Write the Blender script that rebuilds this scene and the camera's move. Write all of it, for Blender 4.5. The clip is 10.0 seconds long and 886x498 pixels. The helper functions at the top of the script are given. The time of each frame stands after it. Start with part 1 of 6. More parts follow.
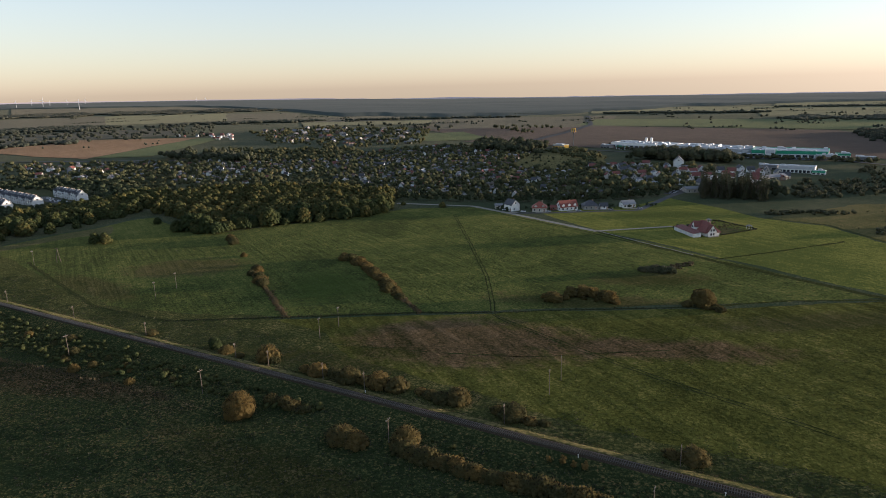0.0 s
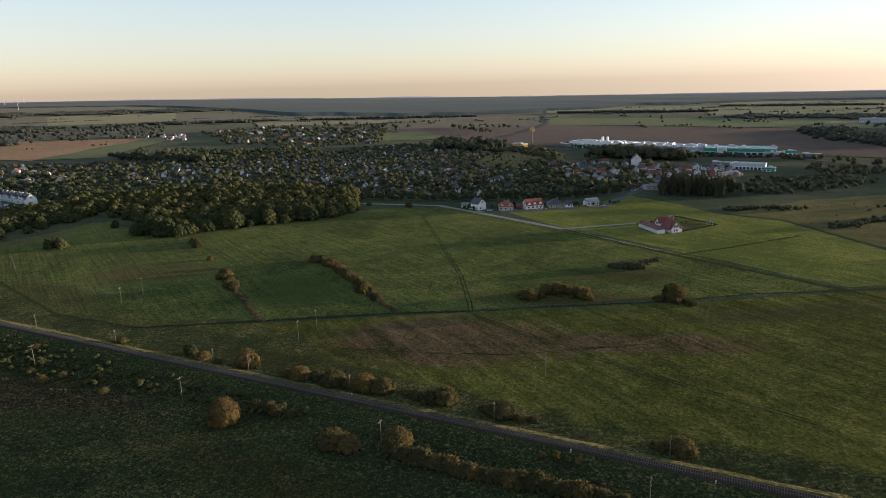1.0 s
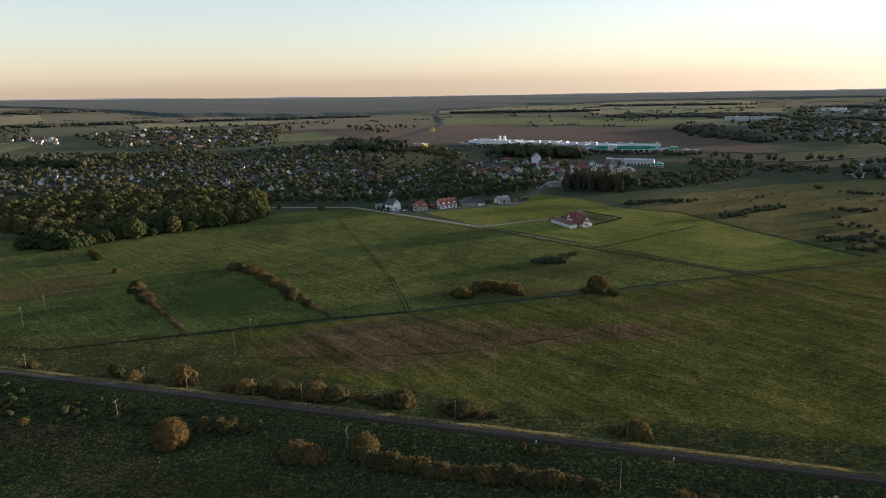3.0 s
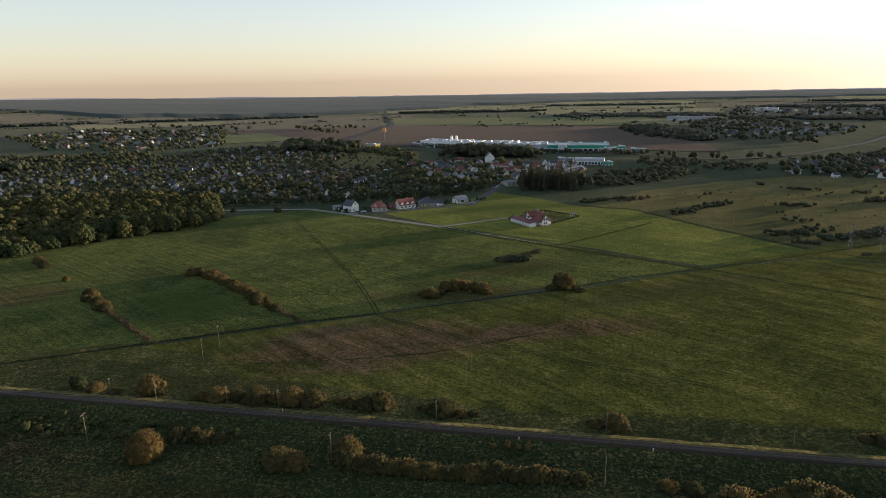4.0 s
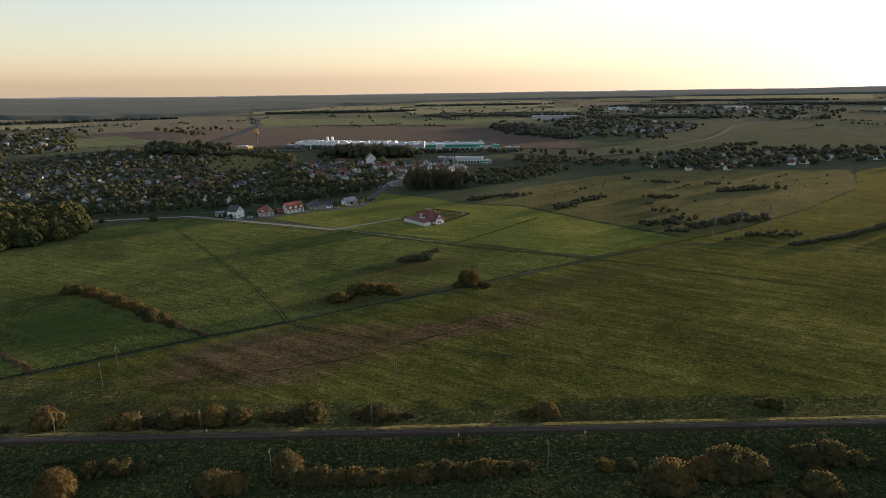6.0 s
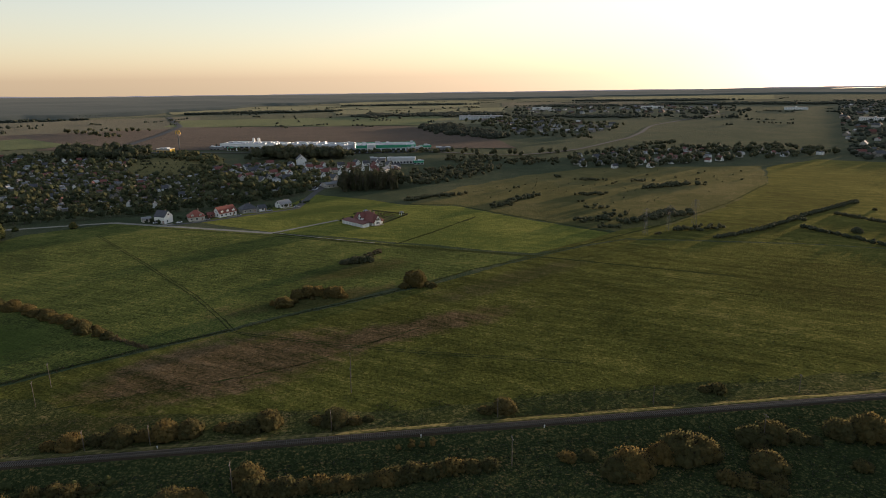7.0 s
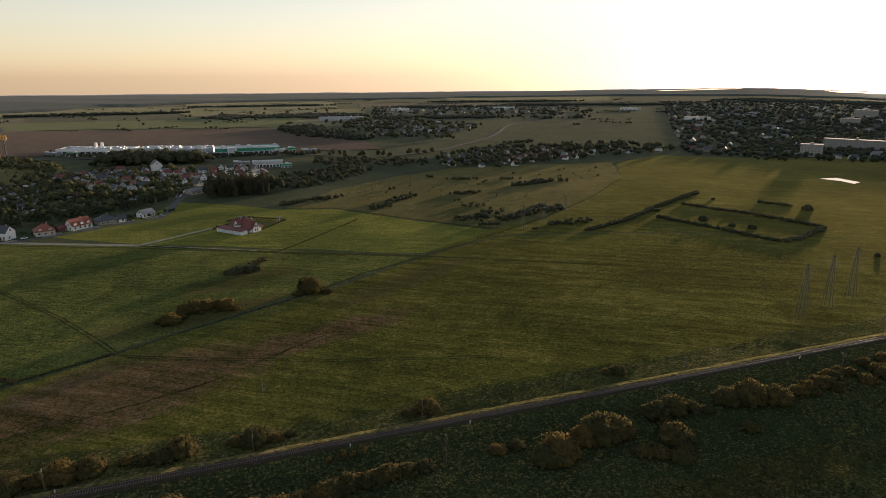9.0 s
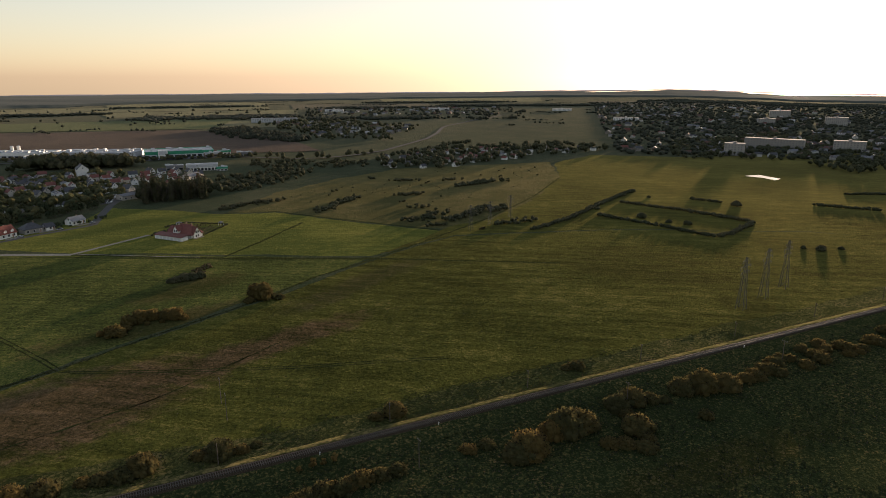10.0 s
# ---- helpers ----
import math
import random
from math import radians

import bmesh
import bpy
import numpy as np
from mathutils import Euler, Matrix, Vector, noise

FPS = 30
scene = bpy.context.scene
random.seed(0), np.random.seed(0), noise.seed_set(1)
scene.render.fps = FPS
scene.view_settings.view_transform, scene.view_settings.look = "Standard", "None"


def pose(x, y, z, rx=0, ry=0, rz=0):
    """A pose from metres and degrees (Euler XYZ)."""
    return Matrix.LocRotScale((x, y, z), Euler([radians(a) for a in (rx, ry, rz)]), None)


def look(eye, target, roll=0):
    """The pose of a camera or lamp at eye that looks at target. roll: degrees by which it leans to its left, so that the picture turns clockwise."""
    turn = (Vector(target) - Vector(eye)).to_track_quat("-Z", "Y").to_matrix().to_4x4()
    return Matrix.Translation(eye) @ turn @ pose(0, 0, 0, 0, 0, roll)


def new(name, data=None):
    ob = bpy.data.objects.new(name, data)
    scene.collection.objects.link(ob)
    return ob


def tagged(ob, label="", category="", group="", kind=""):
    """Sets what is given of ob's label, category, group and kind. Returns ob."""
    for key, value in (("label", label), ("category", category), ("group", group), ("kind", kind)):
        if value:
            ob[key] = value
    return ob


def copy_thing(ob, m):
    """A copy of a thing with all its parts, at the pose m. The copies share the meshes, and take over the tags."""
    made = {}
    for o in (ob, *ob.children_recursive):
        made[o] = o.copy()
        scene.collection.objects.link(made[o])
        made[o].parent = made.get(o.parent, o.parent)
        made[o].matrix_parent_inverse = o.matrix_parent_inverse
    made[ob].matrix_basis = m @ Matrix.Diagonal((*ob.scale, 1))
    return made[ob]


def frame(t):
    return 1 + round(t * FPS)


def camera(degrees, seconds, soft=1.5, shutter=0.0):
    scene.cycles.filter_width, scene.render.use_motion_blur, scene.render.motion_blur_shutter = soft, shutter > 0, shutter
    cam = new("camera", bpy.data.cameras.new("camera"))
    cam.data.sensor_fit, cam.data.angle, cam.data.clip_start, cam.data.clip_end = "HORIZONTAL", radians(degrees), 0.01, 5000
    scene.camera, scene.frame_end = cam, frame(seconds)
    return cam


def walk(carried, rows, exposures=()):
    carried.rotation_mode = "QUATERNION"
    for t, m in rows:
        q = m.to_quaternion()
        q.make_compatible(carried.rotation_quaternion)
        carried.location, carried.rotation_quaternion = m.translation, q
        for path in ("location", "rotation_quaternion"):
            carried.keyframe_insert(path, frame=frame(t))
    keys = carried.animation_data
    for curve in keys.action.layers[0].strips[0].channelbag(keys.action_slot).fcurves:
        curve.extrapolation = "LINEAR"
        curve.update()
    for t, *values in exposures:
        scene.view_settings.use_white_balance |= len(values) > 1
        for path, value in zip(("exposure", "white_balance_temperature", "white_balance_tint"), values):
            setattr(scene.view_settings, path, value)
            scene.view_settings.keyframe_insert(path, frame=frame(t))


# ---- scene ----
cam = camera(69.1, 10.0, 0.5)
METRES, EYE, TILT, LEAN, TURN = 90.27, 100.0, 0.0, 0.0, 29.1
ROWS = [
    (0.0, 0.0, 0.0, 0.0, -0.43, -14.2, 1.68),
    (0.5, -0.0539, 0.0013, 0.0023, -2.19, -14.26, 1.64),
    (1.0, -0.1077, 0.0044, 0.0041, -4.49, -14.36, 1.6),
    (1.5, -0.161, 0.0097, 0.0063, -7.08, -14.43, 1.54),
    (2.0, -0.2134, 0.0172, 0.0086, -9.59, -14.49, 1.48),
    (2.5, -0.2644, 0.0263, 0.0106, -11.93, -14.54, 1.42),
    (4.0, -0.4113, 0.0644, 0.0172, -18.95, -14.7, 1.25),
    (4.5, -0.4578, 0.0807, 0.019, -21.47, -14.75, 1.17),
    (5.0, -0.5021, 0.0998, 0.0212, -24.4, -14.81, 1.09),
    (5.5, -0.545, 0.1202, 0.0234, -27.43, -14.87, 1.01),
    (7.0, -0.6648, 0.1989, 0.0289, -37.26, -14.99, 0.68),
    (7.5, -0.7024, 0.2297, 0.0309, -40.29, -15.0, 0.57),
    (8.0, -0.7381, 0.2633, 0.0325, -43.32, -15.02, 0.44),
    (8.5, -0.7725, 0.2984, 0.0339, -46.65, -15.0, 0.29),
    (9.0, -0.8039, 0.3355, 0.0351, -50.0, -15.01, 0.17),
    (9.5, -0.8339, 0.374, 0.0368, -53.06, -14.97, 0.05),
    (10.0, -0.8616, 0.4138, 0.0388, -55.87, -14.94, -0.04),
]
EXPOSURES = [(0.0, 1.5, 4950, 15), (5.5, 1.47, 5250, 14), (7.5, 1.36, 5500, 15), (10.0, 1.24, 5680, 16)]
walk(cam, [(t, pose(0, 0, EYE, TILT, LEAN, TURN) @ pose(METRES * x, METRES * y, METRES * z, 90 + pitch, roll, yaw)) for t, x, y, z, yaw, pitch, roll in ROWS], EXPOSURES)

# ---- daylight: a sun just above the horizon and a clear evening sky ----
SUN_AZ, SUN_EL = 35.3, 2.5
world = bpy.data.worlds.new("evening_sky")
scene.world = world
world.use_nodes = True
wn = world.node_tree.nodes
sky = wn.new("ShaderNodeTexSky")
sky.sky_type = "NISHITA"
sky.sun_disc = False
sky.sun_elevation = radians(SUN_EL)
sky.sun_rotation = radians(90 - SUN_AZ)
sky.air_density, sky.dust_density, sky.ozone_density = 1.0, 0.5, 0.5
wn["Background"].inputs[1].default_value = 0.19
pale = wn.new("ShaderNodeHueSaturation")
pale.inputs["Saturation"].default_value = 0.86
even = wn.new("ShaderNodeGamma")
even.inputs["Gamma"].default_value = 0.55
world.node_tree.links.new(sky.outputs[0], pale.inputs["Color"])
world.node_tree.links.new(pale.outputs[0], even.inputs["Color"])
world.node_tree.links.new(even.outputs[0], wn["Background"].inputs[0])

sun_data = bpy.data.lights.new("sun", "SUN")
sun_data.energy, sun_data.angle, sun_data.color = 4.8, radians(2.0), (1.0, 0.7, 0.4)
sun = new("sun", sun_data)
far = Vector((math.cos(radians(SUN_AZ)), math.sin(radians(SUN_AZ)), math.tan(radians(SUN_EL)))) * 1000
sun.matrix_world = look(far, (0, 0, 0))

# ---- lie of the land ----
AZIM = [20, 35, 45, 48, 63, 77, 92, 107, 120, 137, 152, 175]
FAR_Z = [-3, -7, 16, 10, -9, -18, -16, -9, 10, 47, 70, 49]


def far_height(az):
    return float(np.interp(az, AZIM, FAR_Z, left=0, right=0))


def gz(x, y):
    """Height of the ground: level near by, leaning slowly towards the horizon."""
    r = math.hypot(x, y)
    s = min(1.0, max(0.0, (r - 900) / 4000)) ** 1.2
    return far_height(math.degrees(math.atan2(y, x))) * s


rng = np.random.default_rng(7)


# ---- node materials ----
def ramp_node(nt, stops):
    n = nt.nodes.new("ShaderNodeValToRGB")
    e = n.color_ramp.elements
    while len(e) < len(stops):
        e.new(0.5)
    for k, (p, c) in zip(e, stops):
        k.position, k.color = p, (*c, 1)
    return n


def noise_node(nt, vec, scale, detail=4, rough=0.6, distortion=0.0):
    n = nt.nodes.new("ShaderNodeTexNoise")
    n.inputs["Scale"].default_value = scale
    n.inputs["Detail"].default_value = detail
    n.inputs["Roughness"].default_value = rough
    n.inputs["Distortion"].default_value = distortion
    nt.links.new(vec, n.inputs["Vector"])
    return n.outputs["Fac"]


def calc(nt, op, a, b):
    n = nt.nodes.new("ShaderNodeMath")
    n.operation = op
    for i, v in enumerate((a, b)):
        if isinstance(v, (int, float)):
            n.inputs[i].default_value = v
        else:
            nt.links.new(v, n.inputs[i])
    return n.outputs[0]


def blank(name):
    m = bpy.data.materials.new(name)
    m.use_nodes = True
    nt = m.node_tree
    p = nt.nodes["Principled BSDF"]
    return m, nt, p


def soil(name, cols, big=0.014, mid=0.12, fine=1.5, bump=0.85, streak=None, weights=(0.35, 0.4, 0.8), deep=0.35, patches=(), clumps=0.3, veins=0.22, glint=(0.19, 0.185, 0.065)):
    """Ground cover: colour varies over tens of metres, over metres and from tuft to tuft; streak: (degrees, metres, amount);
    patches: soft-edged stands of other growth, (x, y, half length, half width, degrees, colours)."""
    m, nt, p = blank(name)
    pos = nt.nodes.new("ShaderNodeNewGeometry").outputs["Position"]
    n1 = noise_node(nt, pos, big, 5, 0.6, 0.4)
    n2 = noise_node(nt, pos, mid, 6, 0.68, 0.3)
    n3 = noise_node(nt, pos, fine, 5, 0.7)
    total = calc(nt, "ADD", calc(nt, "MULTIPLY", n1, weights[0]), calc(nt, "ADD", calc(nt, "MULTIPLY", n2, weights[1]), calc(nt, "MULTIPLY", n3, weights[2])))
    vo = nt.nodes.new("ShaderNodeTexVoronoi")
    vo.inputs["Scale"].default_value = fine * 0.8
    vo.inputs["Randomness"].default_value = 1.0
    warp = nt.nodes.new("ShaderNodeVectorMath")
    warp.operation = "MULTIPLY_ADD"
    bend = nt.nodes.new("ShaderNodeTexNoise")
    bend.inputs["Scale"].default_value = fine * 0.7
    bend.inputs["Detail"].default_value = 3
    nt.links.new(pos, bend.inputs["Vector"])
    nt.links.new(bend.outputs["Color"], warp.inputs[0])
    warp.inputs[1].default_value = (2.2 / fine, 2.2 / fine, 0)
    nt.links.new(pos, warp.inputs[2])
    nt.links.new(warp.outputs[0], vo.inputs["Vector"])
    clump = calc(nt, "SUBTRACT", 0.55, vo.outputs["Distance"])
    total = calc(nt, "ADD", total, calc(nt, "MULTIPLY", clump, clumps))
    high = calc(nt, "ADD", calc(nt, "ADD", n3, calc(nt, "MULTIPLY", n2, 1.2)), calc(nt, "MULTIPLY", clump, 1.5 * clumps))
    if streak:
        mp = nt.nodes.new("ShaderNodeMapping")
        mp.inputs["Rotation"].default_value = (0, 0, radians(-streak[0]))
        mp.inputs["Scale"].default_value = (0.02, 1.0 / streak[1], 0.02)
        mp.vector_type = "POINT"
        rot = nt.nodes.new("ShaderNodeVectorRotate")
        rot.rotation_type = "Z_AXIS"
        rot.inputs["Angle"].default_value = radians(-streak[0])
        nt.links.new(pos, rot.inputs["Vector"])
        mp.inputs["Rotation"].default_value = (0, 0, 0)
        nt.links.new(rot.outputs[0], mp.inputs["Vector"])
        n4 = noise_node(nt, mp.outputs[0], 1.0, 3, 0.6, 0.2)
        total = calc(nt, "ADD", total, calc(nt, "MULTIPLY", calc(nt, "SUBTRACT", n4, 0.5), streak[2]))
        high = calc(nt, "ADD", high, calc(nt, "MULTIPLY", n4, 2.6))
    nv = noise_node(nt, warp.outputs[0], fine * 0.4, 3, 0.55)
    gap = calc(nt, "MULTIPLY", calc(nt, "ABSOLUTE", calc(nt, "SUBTRACT", nv, 0.5), 0.0), 13.0)
    gap.node.use_clamp = True
    patch = calc(nt, "MULTIPLY", calc(nt, "SUBTRACT", n2, 0.38), 5.0)
    patch.node.use_clamp = True
    total = calc(nt, "SUBTRACT", total, calc(nt, "MULTIPLY", calc(nt, "MULTIPLY", calc(nt, "SUBTRACT", 1.0, gap), patch), veins))
    high = calc(nt, "ADD", high, calc(nt, "MULTIPLY", gap, 2.0 * veins))
    grain = noise_node(nt, pos, fine * 2.2, 4, 0.75)
    total = calc(nt, "ADD", total, calc(nt, "MULTIPLY", calc(nt, "SUBTRACT", grain, 0.5), 0.3))
    mean = sum(weights) / 2
    fac = calc(nt, "ADD", calc(nt, "MULTIPLY", calc(nt, "SUBTRACT", total, mean), 2.6), 0.5)
    r = ramp_node(nt, [(s, [0.68 * q for q in c]) for s, c in cols])
    nt.links.new(fac, r.inputs[0])
    colour = r.outputs[0]
    for cx, cy, rx, ry, turn, other in patches:
        mp = nt.nodes.new("ShaderNodeMapping")
        mp.vector_type = "TEXTURE"
        mp.inputs["Location"].default_value = (cx, cy, 0)
        mp.inputs["Rotation"].default_value = (0, 0, radians(turn))
        mp.inputs["Scale"].default_value = (rx, ry, 1000)
        nt.links.new(pos, mp.inputs["Vector"])
        ln = nt.nodes.new("ShaderNodeVectorMath")
        ln.operation = "LENGTH"
        nt.links.new(mp.outputs[0], ln.inputs[0])
        ragged = calc(nt, "ADD", calc(nt, "MULTIPLY", n1, 1.6), calc(nt, "ADD", calc(nt, "MULTIPLY", n2, 1.4), calc(nt, "MULTIPLY", n3, 0.9)))
        reach = calc(nt, "ADD", calc(nt, "SUBTRACT", 1.0, ln.outputs["Value"]), calc(nt, "SUBTRACT", ragged, 1.95))
        mask = calc(nt, "MULTIPLY", reach, 2.2)
        mask.node.use_clamp = True
        mask = calc(nt, "MULTIPLY", mask, 0.95)
        r2 = ramp_node(nt, [(st, [0.66 * q for q in c]) for st, c in other])
        nt.links.new(fac, r2.inputs[0])
        mixc = nt.nodes.new("ShaderNodeMix")
        mixc.data_type = "RGBA"
        nt.links.new(mask, mixc.inputs["Factor"])
        nt.links.new(colour, mixc.inputs[6])
        nt.links.new(r2.outputs[0], mixc.inputs[7])
        colour = mixc.outputs[2]
    nt.links.new(colour, p.inputs["Base Color"])
    # tinted grazing gloss; its greyer tint on far ground stands in for haze
    gl = nt.nodes.new("ShaderNodeBsdfGlossy")
    gl.inputs["Roughness"].default_value = 0.85
    gl.inputs["Color"].default_value = (*glint, 1)
    fr = nt.nodes.new("ShaderNodeFresnel")
    fr.inputs["IOR"].default_value = 1.1
    mx = nt.nodes.new("ShaderNodeMixShader")
    nt.links.new(fr.outputs[0], mx.inputs[0])
    nt.links.new(p.outputs[0], mx.inputs[1])
    nt.links.new(gl.outputs[0], mx.inputs[2])
    nt.links.new(mx.outputs[0], nt.nodes["Material Output"].inputs[0])
    b = nt.nodes.new("ShaderNodeBump")
    b.inputs["Strength"].default_value = bump
    b.inputs["Distance"].default_value = deep
    nt.links.new(high, b.inputs["Height"])
    nt.links.new(b.outputs[0], p.inputs["Normal"])
    nt.links.new(b.outputs[0], gl.inputs["Normal"])
    p.inputs["Roughness"].default_value = 1.0
    p.inputs["Specular IOR Level"].default_value = 0.0
    return m


def surface(name, a, b, scale=0.8, rough=0.7, bump=0.2, metal=0.0, vary=0.25, spec=0.3):
    """Built surfaces: two tones of wear, a finer grain, and a shift from piece to piece."""
    m, nt, p = blank(name)
    pos = nt.nodes.new("ShaderNodeNewGeometry").outputs["Position"]
    n1 = noise_node(nt, pos, scale, 5, 0.65)
    n2 = noise_node(nt, pos, scale * 9, 3, 0.6)
    r = ramp_node(nt, [(0.3, a), (0.7, b)])
    nt.links.new(calc(nt, "ADD", calc(nt, "MULTIPLY", n1, 0.7), calc(nt, "MULTIPLY", n2, 0.3)), r.inputs[0])
    rnd = nt.nodes.new("ShaderNodeObjectInfo").outputs["Random"]
    hsv = nt.nodes.new("ShaderNodeHueSaturation")
    nt.links.new(calc(nt, "ADD", calc(nt, "MULTIPLY", rnd, vary), 1 - vary / 2), hsv.inputs["Value"])
    nt.links.new(r.outputs[0], hsv.inputs["Color"])
    nt.links.new(hsv.outputs[0], p.inputs["Base Color"])
    bp = nt.nodes.new("ShaderNodeBump")
    bp.inputs["Strength"].default_value = bump
    bp.inputs["Distance"].default_value = 0.05
    nt.links.new(n2, bp.inputs["Height"])
    nt.links.new(bp.outputs[0], p.inputs["Normal"])
    p.inputs["Roughness"].default_value = rough
    p.inputs["Metallic"].default_value = metal
    p.inputs["Specular IOR Level"].default_value = spec
    return m


def foliage(name, stops, through_light=0.3, gloss=0.12):
    """Leaves: colour by plant, by leaf cluster and by patches of the crown, with light passing through and a waxy gloss."""
    m, nt, p = blank(name)
    nt.nodes.remove(p)
    geo = nt.nodes.new("ShaderNodeNewGeometry")
    n1 = noise_node(nt, geo.outputs["Position"], 0.35, 3, 0.6)
    rnd = nt.nodes.new("ShaderNodeObjectInfo").outputs["Random"]
    f = calc(nt, "ADD", calc(nt, "MULTIPLY", rnd, 0.45), calc(nt, "ADD", calc(nt, "MULTIPLY", geo.outputs["Random Per Island"], 0.2), calc(nt, "MULTIPLY", n1, 0.4)))
    r = ramp_node(nt, stops)
    nt.links.new(f, r.inputs[0])
    d = nt.nodes.new("ShaderNodeBsdfDiffuse")
    t = nt.nodes.new("ShaderNodeBsdfTranslucent")
    mix = nt.nodes.new("ShaderNodeMixShader")
    mix.inputs[0].default_value = through_light
    nt.links.new(r.outputs[0], d.inputs[0])
    nt.links.new(r.outputs[0], t.inputs[0])
    nt.links.new(d.outputs[0], mix.inputs[1])
    nt.links.new(t.outputs[0], mix.inputs[2])
    gl = nt.nodes.new("ShaderNodeBsdfGlossy")
    gl.inputs["Roughness"].default_value = 0.9
    gl.inputs["Color"].default_value = (gloss, 0.92 * gloss, 0.75 * gloss, 1)
    fr = nt.nodes.new("ShaderNodeFresnel")
    fr.inputs["IOR"].default_value = 1.35
    top = nt.nodes.new("ShaderNodeMixShader")
    nt.links.new(fr.outputs[0], top.inputs[0])
    nt.links.new(mix.outputs[0], top.inputs[1])
    nt.links.new(gl.outputs[0], top.inputs[2])
    nt.links.new(top.outputs[0], nt.nodes["Material Output"].inputs[0])
    return m


SEDGE = [(0.15, (0.034, 0.032, 0.014)), (0.45, (0.11, 0.075, 0.037)), (0.7, (0.158, 0.102, 0.054)), (0.9, (0.22, 0.145, 0.08))]
SHORT = [(0.2, (0.06, 0.085, 0.02)), (0.6, (0.082, 0.106, 0.027)), (0.9, (0.105, 0.127, 0.032))]
HERBS = [(0.2, (0.048, 0.052, 0.017)), (0.5, (0.083, 0.076, 0.026)), (0.8, (0.137, 0.108, 0.046))]
M_GROUND = soil("open_country", [(0.25, (0.046, 0.066, 0.032)), (0.5, (0.072, 0.09, 0.044)), (0.75, (0.112, 0.113, 0.06))], glint=(0.14, 0.134, 0.096), weights=(0.9, 0.7, 0.5))
M_MEADOW = soil("meadow_grass", [(0.12, (0.04, 0.052, 0.018)), (0.38, (0.088, 0.106, 0.028)), (0.62, (0.132, 0.146, 0.036)), (0.88, (0.225, 0.2, 0.06))], streak=(150, 3.0, 0.22), fine=1.2, weights=(0.6, 0.6, 0.42), clumps=0.2, veins=0.16, bump=0.85,
                patches=[(-212, 252, 34, 26, -38, SHORT), (-312, 250, 38, 20, 30, HERBS), (-60, 330, 40, 16, 25, HERBS), (-330, 200, 60, 12, -8, HERBS), (-82, 283, 45, 14, 15, HERBS)])
M_LUSH = soil("lush_grass", [(0.2, (0.104, 0.122, 0.028)), (0.5, (0.168, 0.181, 0.037)), (0.8, (0.26, 0.234, 0.054))], streak=(155, 6.0, 0.5), weights=(0.8, 0.6, 0.45), fine=1.2,
              patches=[ (-90, 500, 60, 16, 30, SHORT)])
# dark herbs, with the blue of sky-lit shade put into their colour
M_ROUGH = soil("rough_herbs_shade_tinted", [(0.2, (0.036, 0.048, 0.019)), (0.5, (0.07, 0.083, 0.032)), (0.75, (0.130, 0.115, 0.037)), (0.9, (0.216, 0.147, 0.064))], fine=1.4, bump=1.0, deep=0.4, veins=0.34,
               patches=[(-100, 110, 60, 14, -5, HERBS), (-240, 118, 60, 12, 10, SEDGE), (60, 100, 60, 12, 0, HERBS)])
M_BANK = soil("bank_growth", [(0.15, (0.042, 0.05, 0.018)), (0.45, (0.084, 0.088, 0.028)), (0.7, (0.132, 0.12, 0.042)), (0.9, (0.21, 0.165, 0.07))], fine=1.2, weights=(0.6, 0.8, 0.45), veins=0.25, clumps=0.22, patches=[(-150, 178, 60, 9, 10, HERBS)])
M_SWATH = soil("swathed_grass", [(0.15, (0.042, 0.046, 0.012)), (0.4, (0.08, 0.084, 0.019)), (0.65, (0.114, 0.115, 0.024)), (0.85, (0.195, 0.17, 0.046))], streak=(145, 6.0, 0.4), weights=(0.5, 0.55, 0.38), clumps=0.16, veins=0.12, fine=1.05, bump=0.85, glint=(0.26, 0.22, 0.085),
               patches=[(-112, 215, 62, 26, 22, SEDGE), (-40, 240, 60, 12, 18, SEDGE), (20, 300, 60, 12, 30, HERBS)])
M_HEATH = soil("scrubby_heath", [(0.2, (0.05, 0.06, 0.022)), (0.5, (0.096, 0.098, 0.036)), (0.8, (0.165, 0.138, 0.06))], mid=0.08, weights=(0.8, 0.8, 0.5), bump=0.8, glint=(0.3, 0.25, 0.12))
M_STUBBLE = soil("stubble", [(0.2, (0.42, 0.24, 0.13)), (0.5, (0.55, 0.32, 0.17)), (0.8, (0.68, 0.42, 0.24))], glint=(0.14, 0.11, 0.07), big=0.006, mid=0.03, streak=(150, 14.0, 0.3))
M_PLOUGH = soil("ploughed_soil", [(0.2, (0.094, 0.07, 0.056)), (0.5, (0.138, 0.102, 0.08)), (0.8, (0.19, 0.142, 0.108))], glint=(0.15, 0.125, 0.1), big=0.004, mid=0.03, streak=(165, 18.0, 0.4))
# haze put into far grass: paler base, greyer glint; fallow's glint too
M_FARGREEN = soil("far_grass_hazed", [(0.2, (0.1, 0.14, 0.05)), (0.6, (0.15, 0.19, 0.07)), (0.85, (0.2, 0.225, 0.095))], big=0.004, mid=0.02, glint=(0.165, 0.158, 0.1))
M_FARBROWN = soil("far_fallow", [(0.2, (0.082, 0.078, 0.048)), (0.6, (0.116, 0.106, 0.067)), (0.85, (0.155, 0.136, 0.086))], glint=(0.125, 0.116, 0.086), big=0.004, mid=0.02)
